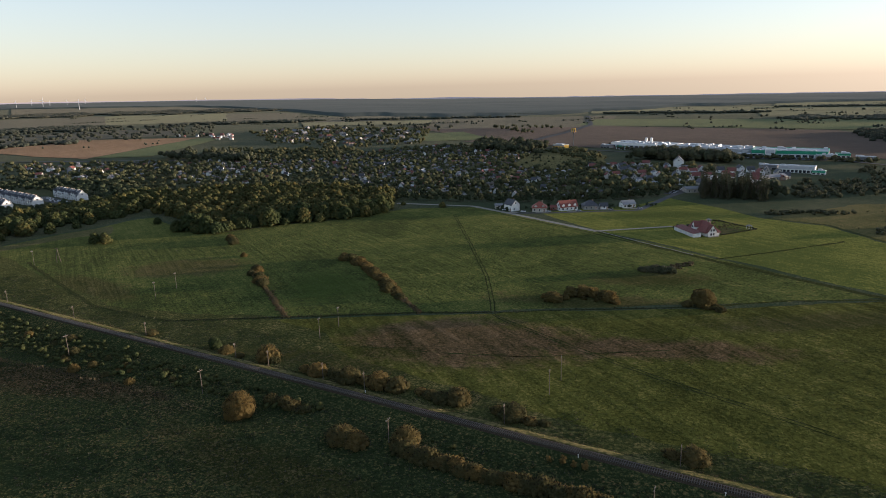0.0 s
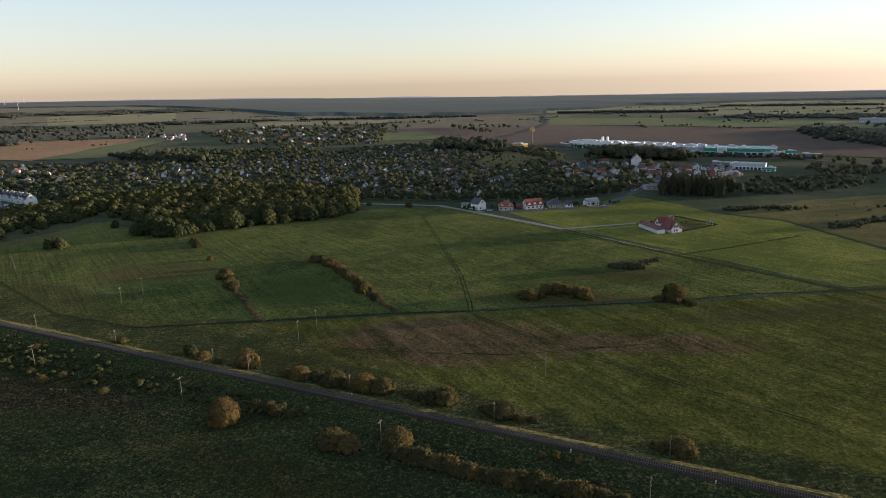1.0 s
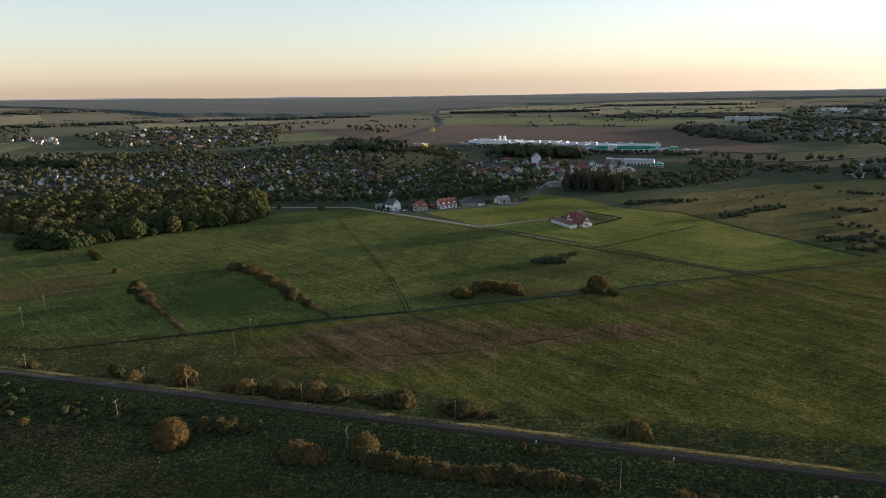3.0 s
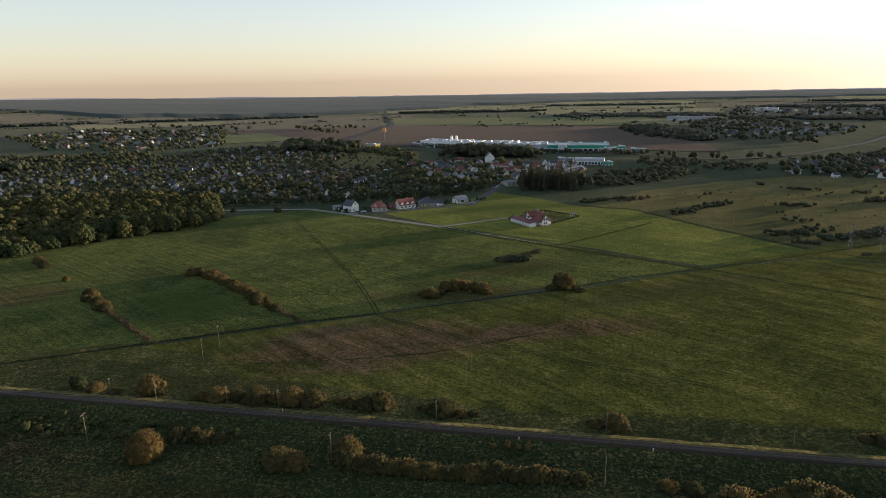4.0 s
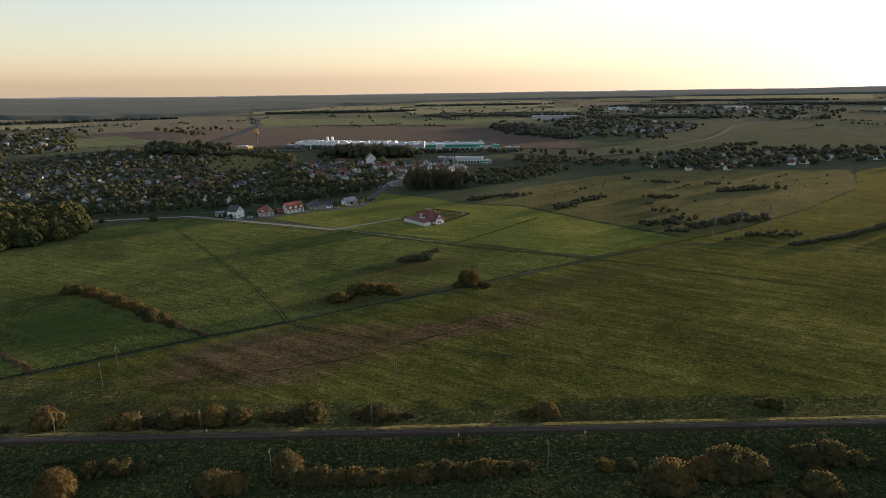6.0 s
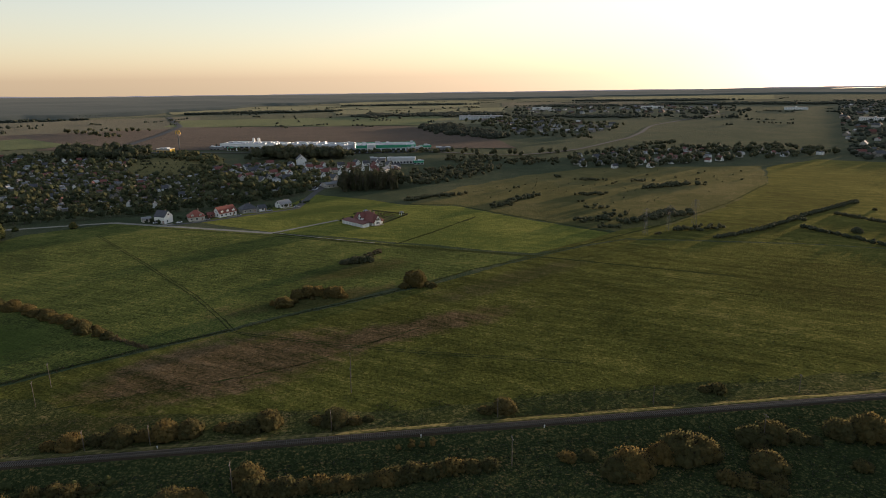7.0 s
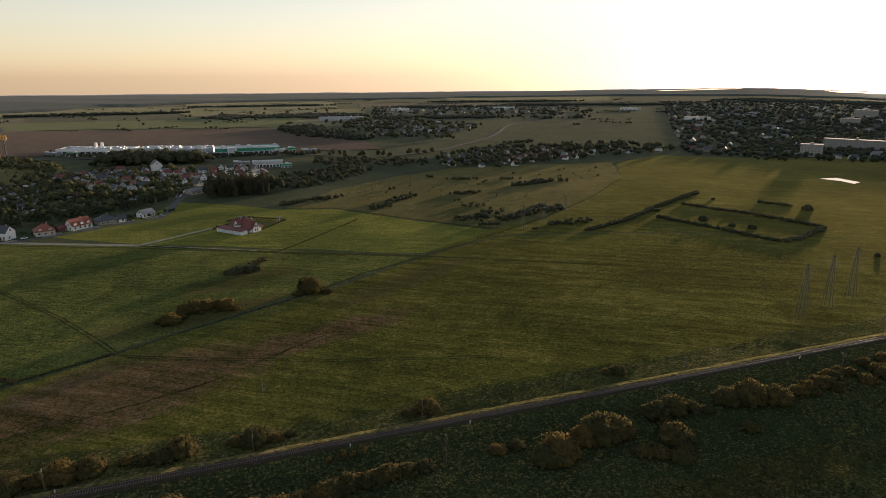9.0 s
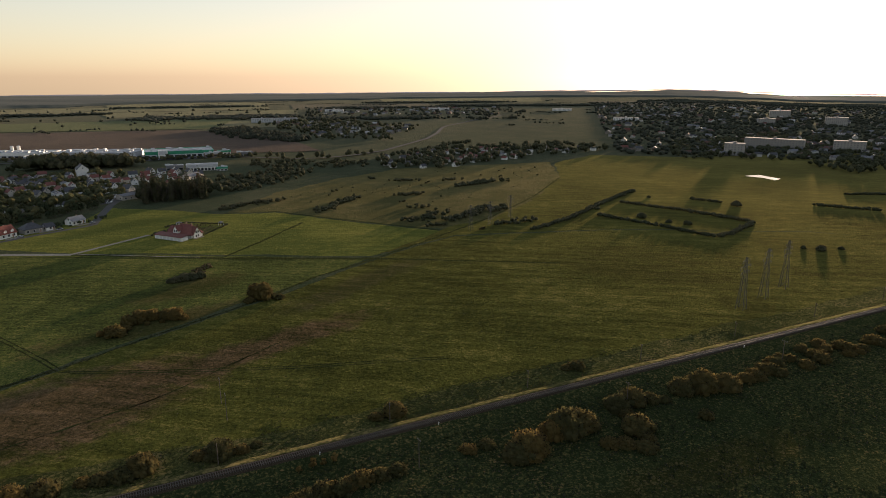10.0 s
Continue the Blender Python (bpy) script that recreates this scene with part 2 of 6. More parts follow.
# haze put into the canopy: bluish base, grey glint brightening towards the horizon
M_CANOPY = soil("woodland_canopy_hazed", [(0.2, (0.042, 0.056, 0.042)), (0.5, (0.066, 0.082, 0.06)), (0.8, (0.1, 0.112, 0.084))], glint=(0.098, 0.105, 0.102), weights=(0.9, 0.9, 0.3), big=0.0015, mid=0.006, fine=0.08, bump=0.15, deep=2.0, clumps=0.1, veins=0.05)
M_GARDEN = soil("garden_ground", [(0.2, (0.065, 0.08, 0.036)), (0.5, (0.112, 0.12, 0.058)), (0.8, (0.19, 0.16, 0.1))], mid=0.06, glint=(0.08, 0.074, 0.045))
M_DIRT = soil("sandy_track", [(0.2, (0.27, 0.25, 0.205)), (0.6, (0.38, 0.35, 0.29)), (0.85, (0.5, 0.46, 0.38))], glint=(0.15, 0.13, 0.1), bump=0.3, deep=0.1)
M_DRYGRASS = soil("dry_verge_grass", [(0.2, (0.08, 0.078, 0.03)), (0.5, (0.15, 0.128, 0.05)), (0.8, (0.24, 0.192, 0.08))], fine=0.8, bump=0.9, weights=(0.5, 0.9, 0.7))
M_DITCH = soil("ditch_sedge", [(0.2, (0.03, 0.038, 0.014)), (0.6, (0.05, 0.058, 0.022)), (0.85, (0.08, 0.075, 0.036))], bump=1.0)
M_BALLAST = soil("railway_ballast", [(0.2, (0.048, 0.037, 0.025)), (0.5, (0.066, 0.051, 0.035)), (0.8, (0.095, 0.075, 0.052))], mid=1.0, fine=6.0, bump=0.8, deep=0.05, glint=(0.05, 0.042, 0.032))
M_ASPHALT = surface("asphalt", (0.06, 0.058, 0.056), (0.1, 0.097, 0.092), 0.3, 0.95, spec=0.05)
M_STEEL = surface("rail_steel", (0.07, 0.05, 0.038), (0.13, 0.105, 0.09), 2, 0.55, 0.1, 0.3)
M_SLEEPER = surface("concrete_sleeper", (0.07, 0.064, 0.055), (0.115, 0.105, 0.09), 3, 0.95, 0.2, 0, 0.4, 0.05)
M_POLE = surface("weathered_pole", (0.075, 0.06, 0.042), (0.13, 0.105, 0.078), 1.5, 0.8)
M_GALV = surface("galvanised_steel", (0.075, 0.077, 0.078), (0.13, 0.132, 0.133), 1, 0.75, 0.1, 0.0, 0.25, 0.15)
M_CERAMIC = surface("insulator", (0.12, 0.12, 0.115), (0.2, 0.2, 0.19), 4, 0.3)
M_BARK = surface("bark", (0.06, 0.045, 0.035), (0.12, 0.095, 0.075), 4, 0.9, 0.6)
M_WHITE = surface("white_render", (0.55, 0.54, 0.52), (0.72, 0.71, 0.68), 0.4, 0.8, 0.1, 0, 0.12)
M_GREYWALL = surface("grey_facade", (0.2, 0.19, 0.175), (0.29, 0.275, 0.25), 0.3, 0.85, 0.1, 0, 0.3)
M_CREAM = surface("cream_render", (0.36, 0.33, 0.28), (0.5, 0.46, 0.4), 0.4, 0.85, 0.1, 0, 0.3)
M_BRICKW = surface("brown_wall", (0.2, 0.13, 0.09), (0.32, 0.22, 0.16), 0.6, 0.85)
M_REDROOF = surface("red_tile_roof", (0.09, 0.034, 0.028), (0.16, 0.056, 0.044), 0.6, 0.75, 0.4, 0, 0.3)
M_ORANGEROOF = surface("orange_tile_roof", (0.15, 0.048, 0.034), (0.225, 0.074, 0.05), 0.6, 0.75, 0.4, 0, 0.3)
M_DARKROOF = surface("dark_tile_roof", (0.03, 0.03, 0.035), (0.065, 0.065, 0.075), 0.6, 0.6, 0.4)
M_GREYROOF = surface("grey_sheet_roof", (0.12, 0.12, 0.125), (0.22, 0.22, 0.23), 0.4, 0.9, 0.1, 0, 0.5, 0.1)
M_MAROON = surface("maroon_wall", (0.15, 0.05, 0.035), (0.22, 0.08, 0.055), 0.6, 0.8)
M_SLIMPOLE = surface("grey_wooden_pole", (0.075, 0.065, 0.05), (0.12, 0.105, 0.085), 1.5, 0.85)
M_GLASSD = surface("dark_window", (0.02, 0.023, 0.028), (0.04, 0.045, 0.05), 1, 0.08, 0, 0, 0.3, 0.6)
# window glass lightened to grey, standing in for haze before the town blocks
M_HAZEPANE = surface("hazed_window", (0.09, 0.092, 0.095), (0.15, 0.152, 0.155), 1, 0.3, 0, 0, 0.4, 0.4)
M_LIGHTROOF = surface("pale_flat_roof", (0.24, 0.245, 0.255), (0.42, 0.42, 0.42), 0.06, 0.6, 0.05)
M_GREENCLAD = surface("green_cladding", (0.03, 0.2, 0.11), (0.05, 0.28, 0.16), 0.3, 0.5, 0.05)
M_CLAD = surface("pale_cladding", (0.34, 0.35, 0.37), (0.5, 0.51, 0.52), 0.3, 0.5, 0.05)
M_YELLOW = surface("yellow_sign", (0.75, 0.42, 0.03), (0.85, 0.5, 0.05), 0.5, 0.5, 0.05)
M_TURBINE = surface("white_turbine", (0.3, 0.31, 0.33), (0.4, 0.41, 0.43), 0.1, 0.5, 0)
M_CAR = surface("car_paint", (0.25, 0.25, 0.27), (0.5, 0.5, 0.52), 0.1, 0.3, 0, 0.2, 1.2, 0.5)
M_WATER, _nt, _p = blank("still_water")
_p.inputs["Base Color"].default_value = (0.02, 0.03, 0.035, 1)
_p.inputs["Roughness"].default_value = 0.04
_b = _nt.nodes.new("ShaderNodeBump")
_b.inputs["Strength"].default_value = 0.05
_nt.links.new(noise_node(_nt, _nt.nodes.new("ShaderNodeNewGeometry").outputs["Position"], 0.8, 3), _b.inputs["Height"])
_nt.links.new(_b.outputs[0], _p.inputs["Normal"])
M_WILLOW = foliage("shrub_leaves", [(0.1, (0.052, 0.056, 0.024)), (0.4, (0.082, 0.078, 0.033)), (0.65, (0.128, 0.1, 0.036)), (0.9, (0.19, 0.13, 0.042))], 0.5, 0.06)
M_OAK = foliage("woodland_leaves", [(0.1, (0.03, 0.043, 0.019)), (0.45, (0.044, 0.056, 0.022)), (0.7, (0.066, 0.07, 0.025)), (0.92, (0.14, 0.105, 0.032))], 0.24, 0.06)
M_GARDENLEAF = foliage("garden_leaves", [(0.1, (0.037, 0.05, 0.028)), (0.5, (0.053, 0.064, 0.034)), (0.75, (0.076, 0.08, 0.039)), (0.95, (0.135, 0.105, 0.044))], 0.25, 0.06)
# lightened and glossier to stand in for haze over village and town trees
M_DARKLEAF = foliage("dark_leaves", [(0.1, (0.05, 0.06, 0.034)), (0.6, (0.078, 0.082, 0.045)), (0.9, (0.12, 0.105, 0.057))], 0.42, 0.2)
# haze put into the far trees: greyed leaf colour with raised gloss
M_FARLEAF = foliage("far_wood_leaves_hazed", [(0.1, (0.042, 0.05, 0.036)), (0.6, (0.06, 0.066, 0.047)), (0.9, (0.09, 0.087, 0.06))], 0.35, 0.22)
M_GOLD = foliage("golden_leaves", [(0.1, (0.105, 0.08, 0.028)), (0.5, (0.16, 0.113, 0.038)), (0.9, (0.22, 0.143, 0.046))], 0.42, 0.06)
# meadow willows: the low sun's gold is put into the leaf colour
M_SUNGILT = foliage("sun_gilt_willow_leaves", [(0.1, (0.092, 0.084, 0.033)), (0.5, (0.15, 0.118, 0.043)), (0.9, (0.23, 0.155, 0.052))], 0.58, 0.06)
M_REED = foliage("dry_reed", [(0.1, (0.065, 0.054, 0.028)), (0.5, (0.1, 0.08, 0.041)), (0.9, (0.15, 0.115, 0.06))], 0.2)
M_MEADOWTUFT = foliage("meadow_tufts", [(0.1, (0.028, 0.036, 0.013)), (0.5, (0.044, 0.053, 0.017)), (0.8, (0.062, 0.066, 0.024)), (0.97, (0.09, 0.083, 0.04))], 0.15)
# same bluish shade tint put into the tuft colour
M_TUFT = foliage("grass_tufts_shade_tinted", [(0.1, (0.022, 0.03, 0.015)), (0.5, (0.037, 0.046, 0.021)), (0.8, (0.057, 0.058, 0.027)), (0.97, (0.1, 0.08, 0.042))], 0.1)


def medley(name, stops, rough=0.8):
    """Walls or roofs of many small houses, each of its own colour."""
    m, nt, p = blank(name)
    geo = nt.nodes.new("ShaderNodeNewGeometry")
    f = calc(nt, "ADD", calc(nt, "MULTIPLY", geo.outputs["Random Per Island"], 0.85), calc(nt, "MULTIPLY", noise_node(nt, geo.outputs["Position"], 0.8, 4), 0.2))
    r = ramp_node(nt, stops)
    r.color_ramp.interpolation = "CONSTANT"
    nt.links.new(f, r.inputs[0])
    nt.links.new(r.outputs[0], p.inputs["Base Color"])
    p.inputs["Roughness"].default_value = rough
    p.inputs["Specular IOR Level"].default_value = 0.2
    return m


M_FARWALLS = medley("far_walls", [(0.0, (0.36, 0.34, 0.31)), (0.25, (0.2, 0.18, 0.15)), (0.6, (0.45, 0.44, 0.41)), (0.75, (0.15, 0.105, 0.075))])
M_FARROOFS = medley("far_roofs", [(0.0, (0.12, 0.046, 0.035)), (0.15, (0.06, 0.06, 0.065)), (0.5, (0.14, 0.14, 0.15)), (0.75, (0.085, 0.05, 0.037)), (0.9, (0.34, 0.33, 0.32))])


# ---- mesh helpers ----
def mesh_np(name, verts, faces, material, smooth=False):
    me = bpy.data.meshes.new(name)
    me.from_pydata(np.asarray(verts, float).tolist(), [], [list(map(int, f)) for f in faces])
    me.materials.append(material)
    if smooth:
        me.polygons.foreach_set("use_smooth", [True] * len(me.polygons))
    return me


def part(name, bm, material, parent, label=""):
    me = bpy.data.meshes.new(name)
    bm.to_mesh(me)
    bm.free()
    me.materials.append(material)
    ob = new(name, me)
    ob.parent = parent
    if label:
        ob["label"] = label
    return ob


def part_np(name, verts, faces, material, parent=None, label="", smooth=False):
    ob = new(name, mesh_np(name, verts, faces, material, smooth))
    ob.parent = parent
    if label:
        ob["label"] = label
    return ob


def box_bm(bm, x0, y0, z0, x1, y1, z1):
    v = [bm.verts.new(c) for c in ((x0, y0, z0), (x1, y0, z0), (x1, y1, z0), (x0, y1, z0), (x0, y0, z1), (x1, y0, z1), (x1, y1, z1), (x0, y1, z1))]
    for f in ((3, 2, 1, 0), (4, 5, 6, 7), (0, 1, 5, 4), (1, 2, 6, 5), (2, 3, 7, 6), (3, 0, 4, 7)):
        bm.faces.new([v[i] for i in f])
    return bm


def prism_bm(bm, a, b, r0, r1, n=8):
    """A tapered round bar from a to b."""
    a, b = Vector(a), Vector(b)
    q = (b - a).to_track_quat("Z", "Y")
    rings = []
    for c, r in ((a, r0), (b, r1)):
        rings.append([bm.verts.new(c + q @ Vector((r * math.cos(2 * math.pi * i / n), r * math.sin(2 * math.pi * i / n), 0))) for i in range(n)])
    for i in range(n):
        bm.faces.new((rings[0][i], rings[0][(i + 1) % n], rings[1][(i + 1) % n], rings[1][i]))
    bm.faces.new(rings[0][::-1])
    bm.faces.new(rings[1])
    return bm


def ico(level):
    bm = bmesh.new()
    bmesh.ops.create_icosphere(bm, subdivisions=level, radius=1)
    v = np.array([p.co[:] for p in bm.verts])
    f = np.array([[q.index for q in p.verts] for p in bm.faces])
    bm.free()
    return v, f


ICO1, ICO2 = ico(1), ico(2)


def inside(px, py, poly):
    hit = np.zeros(len(px), bool)
    j = len(poly) - 1
    for i in range(len(poly)):
        (xi, yi), (xj, yj) = poly[i], poly[j]
        cross = ((yi > py) != (yj > py)) & (px < (xj - xi) * (py - yi) / ((yj - yi) or 1e-9) + xi)
        hit ^= cross
        j = i
    return hit


def scatter(poly, n, gap=0.0):
    """About n random places inside a polygon, kept gap apart."""
    p = np.array(poly, float)
    lo, hi = p.min(0), p.max(0)
    out = []
    cells = {}
    for _ in range(60):
        c = lo + rng.random((n * 2, 2)) * (hi - lo)
        c = c[inside(c[:, 0], c[:, 1], poly)]
        for q in c:
            k = (int(q[0] // max(gap, 1)), int(q[1] // max(gap, 1)))
            if gap and any((q[0] - o[0]) ** 2 + (q[1] - o[1]) ** 2 < gap * gap for i in (-1, 0, 1) for j in (-1, 0, 1) for o in cells.get((k[0] + i, k[1] + j), ())):
                continue
            cells.setdefault(k, []).append(q)
            out.append(q)
            if len(out) >= n:
                return np.array(out)
    return np.array(out).reshape(-1, 2)


def along(line, step):
    """Places every step metres along a line."""
    out = []
    carry = 0.0
    for (x0, y0), (x1, y1) in zip(line, line[1:]):
        d = math.hypot(x1 - x0, y1 - y0)
        s = carry
        while s < d:
            out.append((x0 + (x1 - x0) * s / d, y0 + (y1 - y0) * s / d, math.atan2(y1 - y0, x1 - x0)))
            s += step
        carry = s - d
    return out


# ---- the ground: one sheet to the horizon ----
def build_ground():
    az = np.radians(np.concatenate([np.linspace(5, 185, 280, endpoint=False), np.linspace(185, 365, 40, endpoint=False)]))
    rad = np.concatenate([[0.0], np.geomspace(15, 4900, 150)])
    v = [(0, 0, 0)]
    for r in rad[1:]:
        for a in az:
            x, y = r * math.cos(a), r * math.sin(a)
            v.append((x, y, gz(x, y)))
    n = len(az)
    f = [(0, 1 + i, 1 + (i + 1) % n) for i in range(n)]
    for k in range(len(rad) - 2):
        a, b = 1 + k * n, 1 + (k + 1) * n
        f += [(a + i, b + i, b + (i + 1) % n, a + (i + 1) % n) for i in range(n)]
    ob = part_np("ground", v, f, M_GROUND, smooth=True)
    tagged(ob, "wide flat grassy countryside reaching the horizon", "ground", kind="structure")


build_ground()


def edge_line(corners, step, wobble):
    pts = []
    for x, y, _ in along(list(corners) + [corners[0]], step):
        w = noise.noise_vector(Vector((x * 0.03, y * 0.03, 2.0))) * wobble
        w2 = noise.noise_vector(Vector((x * 0.2, y * 0.2, 5.0))) * wobble * 0.4
        pts.append((x + w.x + w2.x, y + w.y + w2.y))
    return pts


def near_field(name, corners, material, lift, label, wobble=3.0, category="field"):
    """A field on the level ground, with an uneven border."""
    bm = bmesh.new()
    vs = [bm.verts.new((x, y, lift)) for x, y in edge_line(corners, 3.0, wobble)]
    f = bm.faces.new(vs)
    bmesh.ops.triangulate(bm, faces=[f])
    bm.normal_update()
    if sum(q.normal.z for q in bm.faces) < 0:
        bmesh.ops.reverse_faces(bm, faces=bm.faces)
    return tagged(part(name, bm, material, None), label, category, kind="structure")


def far_field(name, quad, material, lift, label, category="field", n=24, wobble=8.0):
    """A four-cornered field that follows the land."""
    (ax, ay), (bx, by), (cx, cy), (dx, dy) = quad
    v = []
    for i in range(n + 1):
        for j in range(n + 1):
            s, t = i / n, j / n
            x = (1 - s) * ((1 - t) * ax + t * dx) + s * ((1 - t) * bx + t * cx)
            y = (1 - s) * ((1 - t) * ay + t * dy) + s * ((1 - t) * by + t * cy)
            if i in (0, n) or j in (0, n):
                w = noise.noise_vector(Vector((x * 0.01, y * 0.01, 3.0))) * wobble
                x, y = x + w.x, y + w.y
            v.append((x, y, gz(x, y) + lift))
    f = [(i * (n + 1) + j, (i + 1) * (n + 1) + j, (i + 1) * (n + 1) + j + 1, i * (n + 1) + j + 1) for i in range(n) for j in range(n)]
    return tagged(part_np(name, v, f, material, smooth=True), label, category, kind="structure")


def strip(name, line, width, material, lift, label, category, wobble=0.4, step=4.0):
    """A road, track or ditch that follows a line over the land."""
    pts = along(line, step) + [(*line[-1], math.atan2(line[-1][1] - line[-2][1], line[-1][0] - line[-2][0]))]
    v, f = [], []
    for k, (x, y, a) in enumerate(pts):
        if 0 < k < len(pts) - 1:
            a = math.atan2(pts[k + 1][1] - pts[k - 1][1], pts[k + 1][0] - pts[k - 1][0])
        for j, s in enumerate((-1, 0, 1)):
            w = s * width / 2 + noise.noise(Vector((x * 0.15, y * 0.15, s * 7.0))) * wobble
            px, py = x - math.sin(a) * w, y + math.cos(a) * w
            v.append((px, py, gz(px, py) + lift))
        if k:
            o = 3 * k
            f += [(o - 3, o, o + 1, o - 2), (o - 2, o + 1, o + 2, o - 1)]
    return tagged(part_np(name, v, f, material), label, category, kind="structure")

# ---- fields ----
near_field("meadow", [(-420, 196), (-290, 176), (-200, 207), (-145, 238), (-112, 254), (-85, 272), (-32, 300), (40, 341), (-60, 398), (-120, 430), (-200, 470), (-236, 484), (-290, 455), (-315, 398), (-345, 366), (-366, 335), (-408, 318), (-440, 336), (-470, 348), (-480, 330), (-478, 318), (-477, 300), (-484, 278), (-484, 245), (-485, 226)], M_MEADOW, 0.03, "green meadow with uneven grass beside a farm road")
near_field("meadow", [(-250, 174), (-200, 204), (-145, 235), (-112, 250), (-85, 268), (-30, 294), (44, 338), (110, 370), (230, 330), (330, 270), (420, 190), (420, 168), (-250, 168)], M_SWATH, 0.025, "mown green meadow with long pale swaths")
near_field("lush_field", [(-118, 432), (-60, 402), (44, 345), (108, 386), (44, 468), (20, 502), (-18, 512), (-70, 560), (-96, 580), (-112, 540), (-180, 478)], M_LUSH, 0.03, "bright lush green field round a lone house")
near_field("heath", [(112, 390), (46, 470), (24, 506), (-14, 516), (40, 590), (110, 640), (200, 690), (400, 660), (330, 545), (240, 462), (162, 404)], M_HEATH, 0.03, "brownish scrubby heath with scattered bushes", 6.0)
near_field("rough_ground", [(-700, 60), (-700, 163), (-350, 157), (0, 152), (350, 147), (700, 142), (700, -60), (-300, -60)], M_ROUGH, 0.025, "dark rough ground overgrown with tall herbs", 2.0)
near_field("rough_bank", [(-560, 163), (-560, 232), (-484, 224), (-420, 212), (-330, 190), (-300, 184), (-270, 188), (-246, 190), (-215, 205), (-180, 200), (-150, 186), (-100, 176), (0, 173), (120, 172), (250, 172), (420, 172), (420, 147), (120, 151), (0, 153), (-200, 156)], M_BANK, 0.04, "rough bank of withered herbs along the railway", 5.0)
near_field("gardens_ground", [(-873, 636), (-650, 777), (-560, 1000), (-325, 937), (-226, 802), (-96, 630), (-100, 595), (-154, 549), (-243, 519), (-315, 500), (-292, 449), (-367, 328), (-412, 324), (-440, 342), (-470, 354), (-490, 340), (-486, 318), (-482, 300), (-490, 278), (-492, 226), (-570, 256), (-829, 412)], M_GARDEN, 0.035, "dark ground of small garden plots", 5.0, "garden")
near_field("pasture", [(44, 345), (110, 388), (240, 462), (330, 545), (400, 650), (500, 700), (610, 615), (840, 560), (1000, 420), (800, 240), (420, 185), (330, 272), (230, 332), (112, 373)], M_SWATH, 0.027, "wide pasture with faint mowing lines", 4.0)

near_field("dry_strip", [(-446, 290), (-473, 311), (-481, 282), (-481, 245), (-484, 225), (-470, 222), (-466, 250), (-460, 275)], M_HEATH, 0.045, "strip of withered grass at the meadow edge", 3.0)

far_field("stubble_field", [(-1260, 628), (-1005, 630), (-1160, 1000), (-1500, 790)], M_STUBBLE, 0.5, "reddish brown stubble field")
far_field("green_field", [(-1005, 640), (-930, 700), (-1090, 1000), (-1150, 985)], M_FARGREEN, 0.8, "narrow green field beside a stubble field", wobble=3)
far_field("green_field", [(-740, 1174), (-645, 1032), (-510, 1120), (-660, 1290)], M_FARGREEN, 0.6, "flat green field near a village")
far_field("ploughed_field", [(-540, 1060), (50, 925), (60, 1420), (-470, 1520)], M_PLOUGH, 0.5, "broad brown ploughed field behind a shopping park", n=40)
far_field("ploughed_field", [(50, 935), (185, 912), (180, 1100), (60, 1420)], M_PLOUGH, 0.5, "wedge of brown ploughed land")
far_field("ploughed_field", [(-900, 1440), (-540, 1120), (-470, 1500), (-720, 1540)], M_PLOUGH, 0.45, "brown ploughed field with a row of trees")
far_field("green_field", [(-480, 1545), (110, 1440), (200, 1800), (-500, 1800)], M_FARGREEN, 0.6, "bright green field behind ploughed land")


def polar(az, r):
    return (r * math.cos(radians(az)), r * math.sin(radians(az)))


# strips of far farmland, by bearing and distance
for az0, az1, r0, r1, material, label in (
    (129, 152, 3230, 3980, M_FARBROWN, "pale brown fallow land below the horizon"),
    (137, 146, 2200, 2800, M_FARGREEN, "dull green field on rising land"),
    (146, 156, 2220, 2800, M_FARBROWN, "brown field on rising land"),
    (141, 156, 1640, 1930, M_FARBROWN, "brown strip of fallow land"),
    (131, 137, 2150, 2700, M_FARBROWN, "pale field before far woods"),
    (120, 131, 1990, 2300, M_FARBROWN, "pale brown strip before the woods"),
    (116, 131, 1800, 1985, M_FARGREEN, "yellowish green field behind a village"),
    (104, 120, 1560, 2060, M_FARBROWN, "brown fallow field with a tree row"),
    (92, 106, 2230, 2680, M_FARGREEN, "green far fields"),
    (80, 92, 2330, 3100, M_FARGREEN, "far green field with haze put into its colour"),
    (78, 93, 1980, 2300, M_FARGREEN, "flat green field far away"),
    (76, 88, 1450, 1700, M_FARGREEN, "flat green field behind ploughed land"),
    (66, 78, 2350, 2800, M_FARBROWN, "pale brown field in the distance"),
    (56, 70, 2900, 3500, M_FARGREEN, "far green field with haze put into its colour"),
    (36, 52, 2500, 2900, M_FARBROWN, "hazy brown field far away"),
):
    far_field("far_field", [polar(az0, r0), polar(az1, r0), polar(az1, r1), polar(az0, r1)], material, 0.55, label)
CLEARING = [(-320, 748), (-270, 735), (-225, 725), (-215, 810), (-235, 900), (-297, 950), (-345, 900)]
near_field("clearing", CLEARING, M_HEATH, 0.08, "rough brownish clearing behind the gardens", 4.0)

# ---- roads, tracks and ditches ----
strip("farm_road", [(-240, 486), (-197, 467), (-117, 429)], 4.5, M_DIRT, 0.06, "pale sandy farm road between meadows", "road", 0.6)
strip("grass_track", [(-117, 429), (-36, 379), (42, 340)], 4.0, M_DITCH, 0.06, "half-overgrown farm track between meadows", "road", 1.0, 2.0)
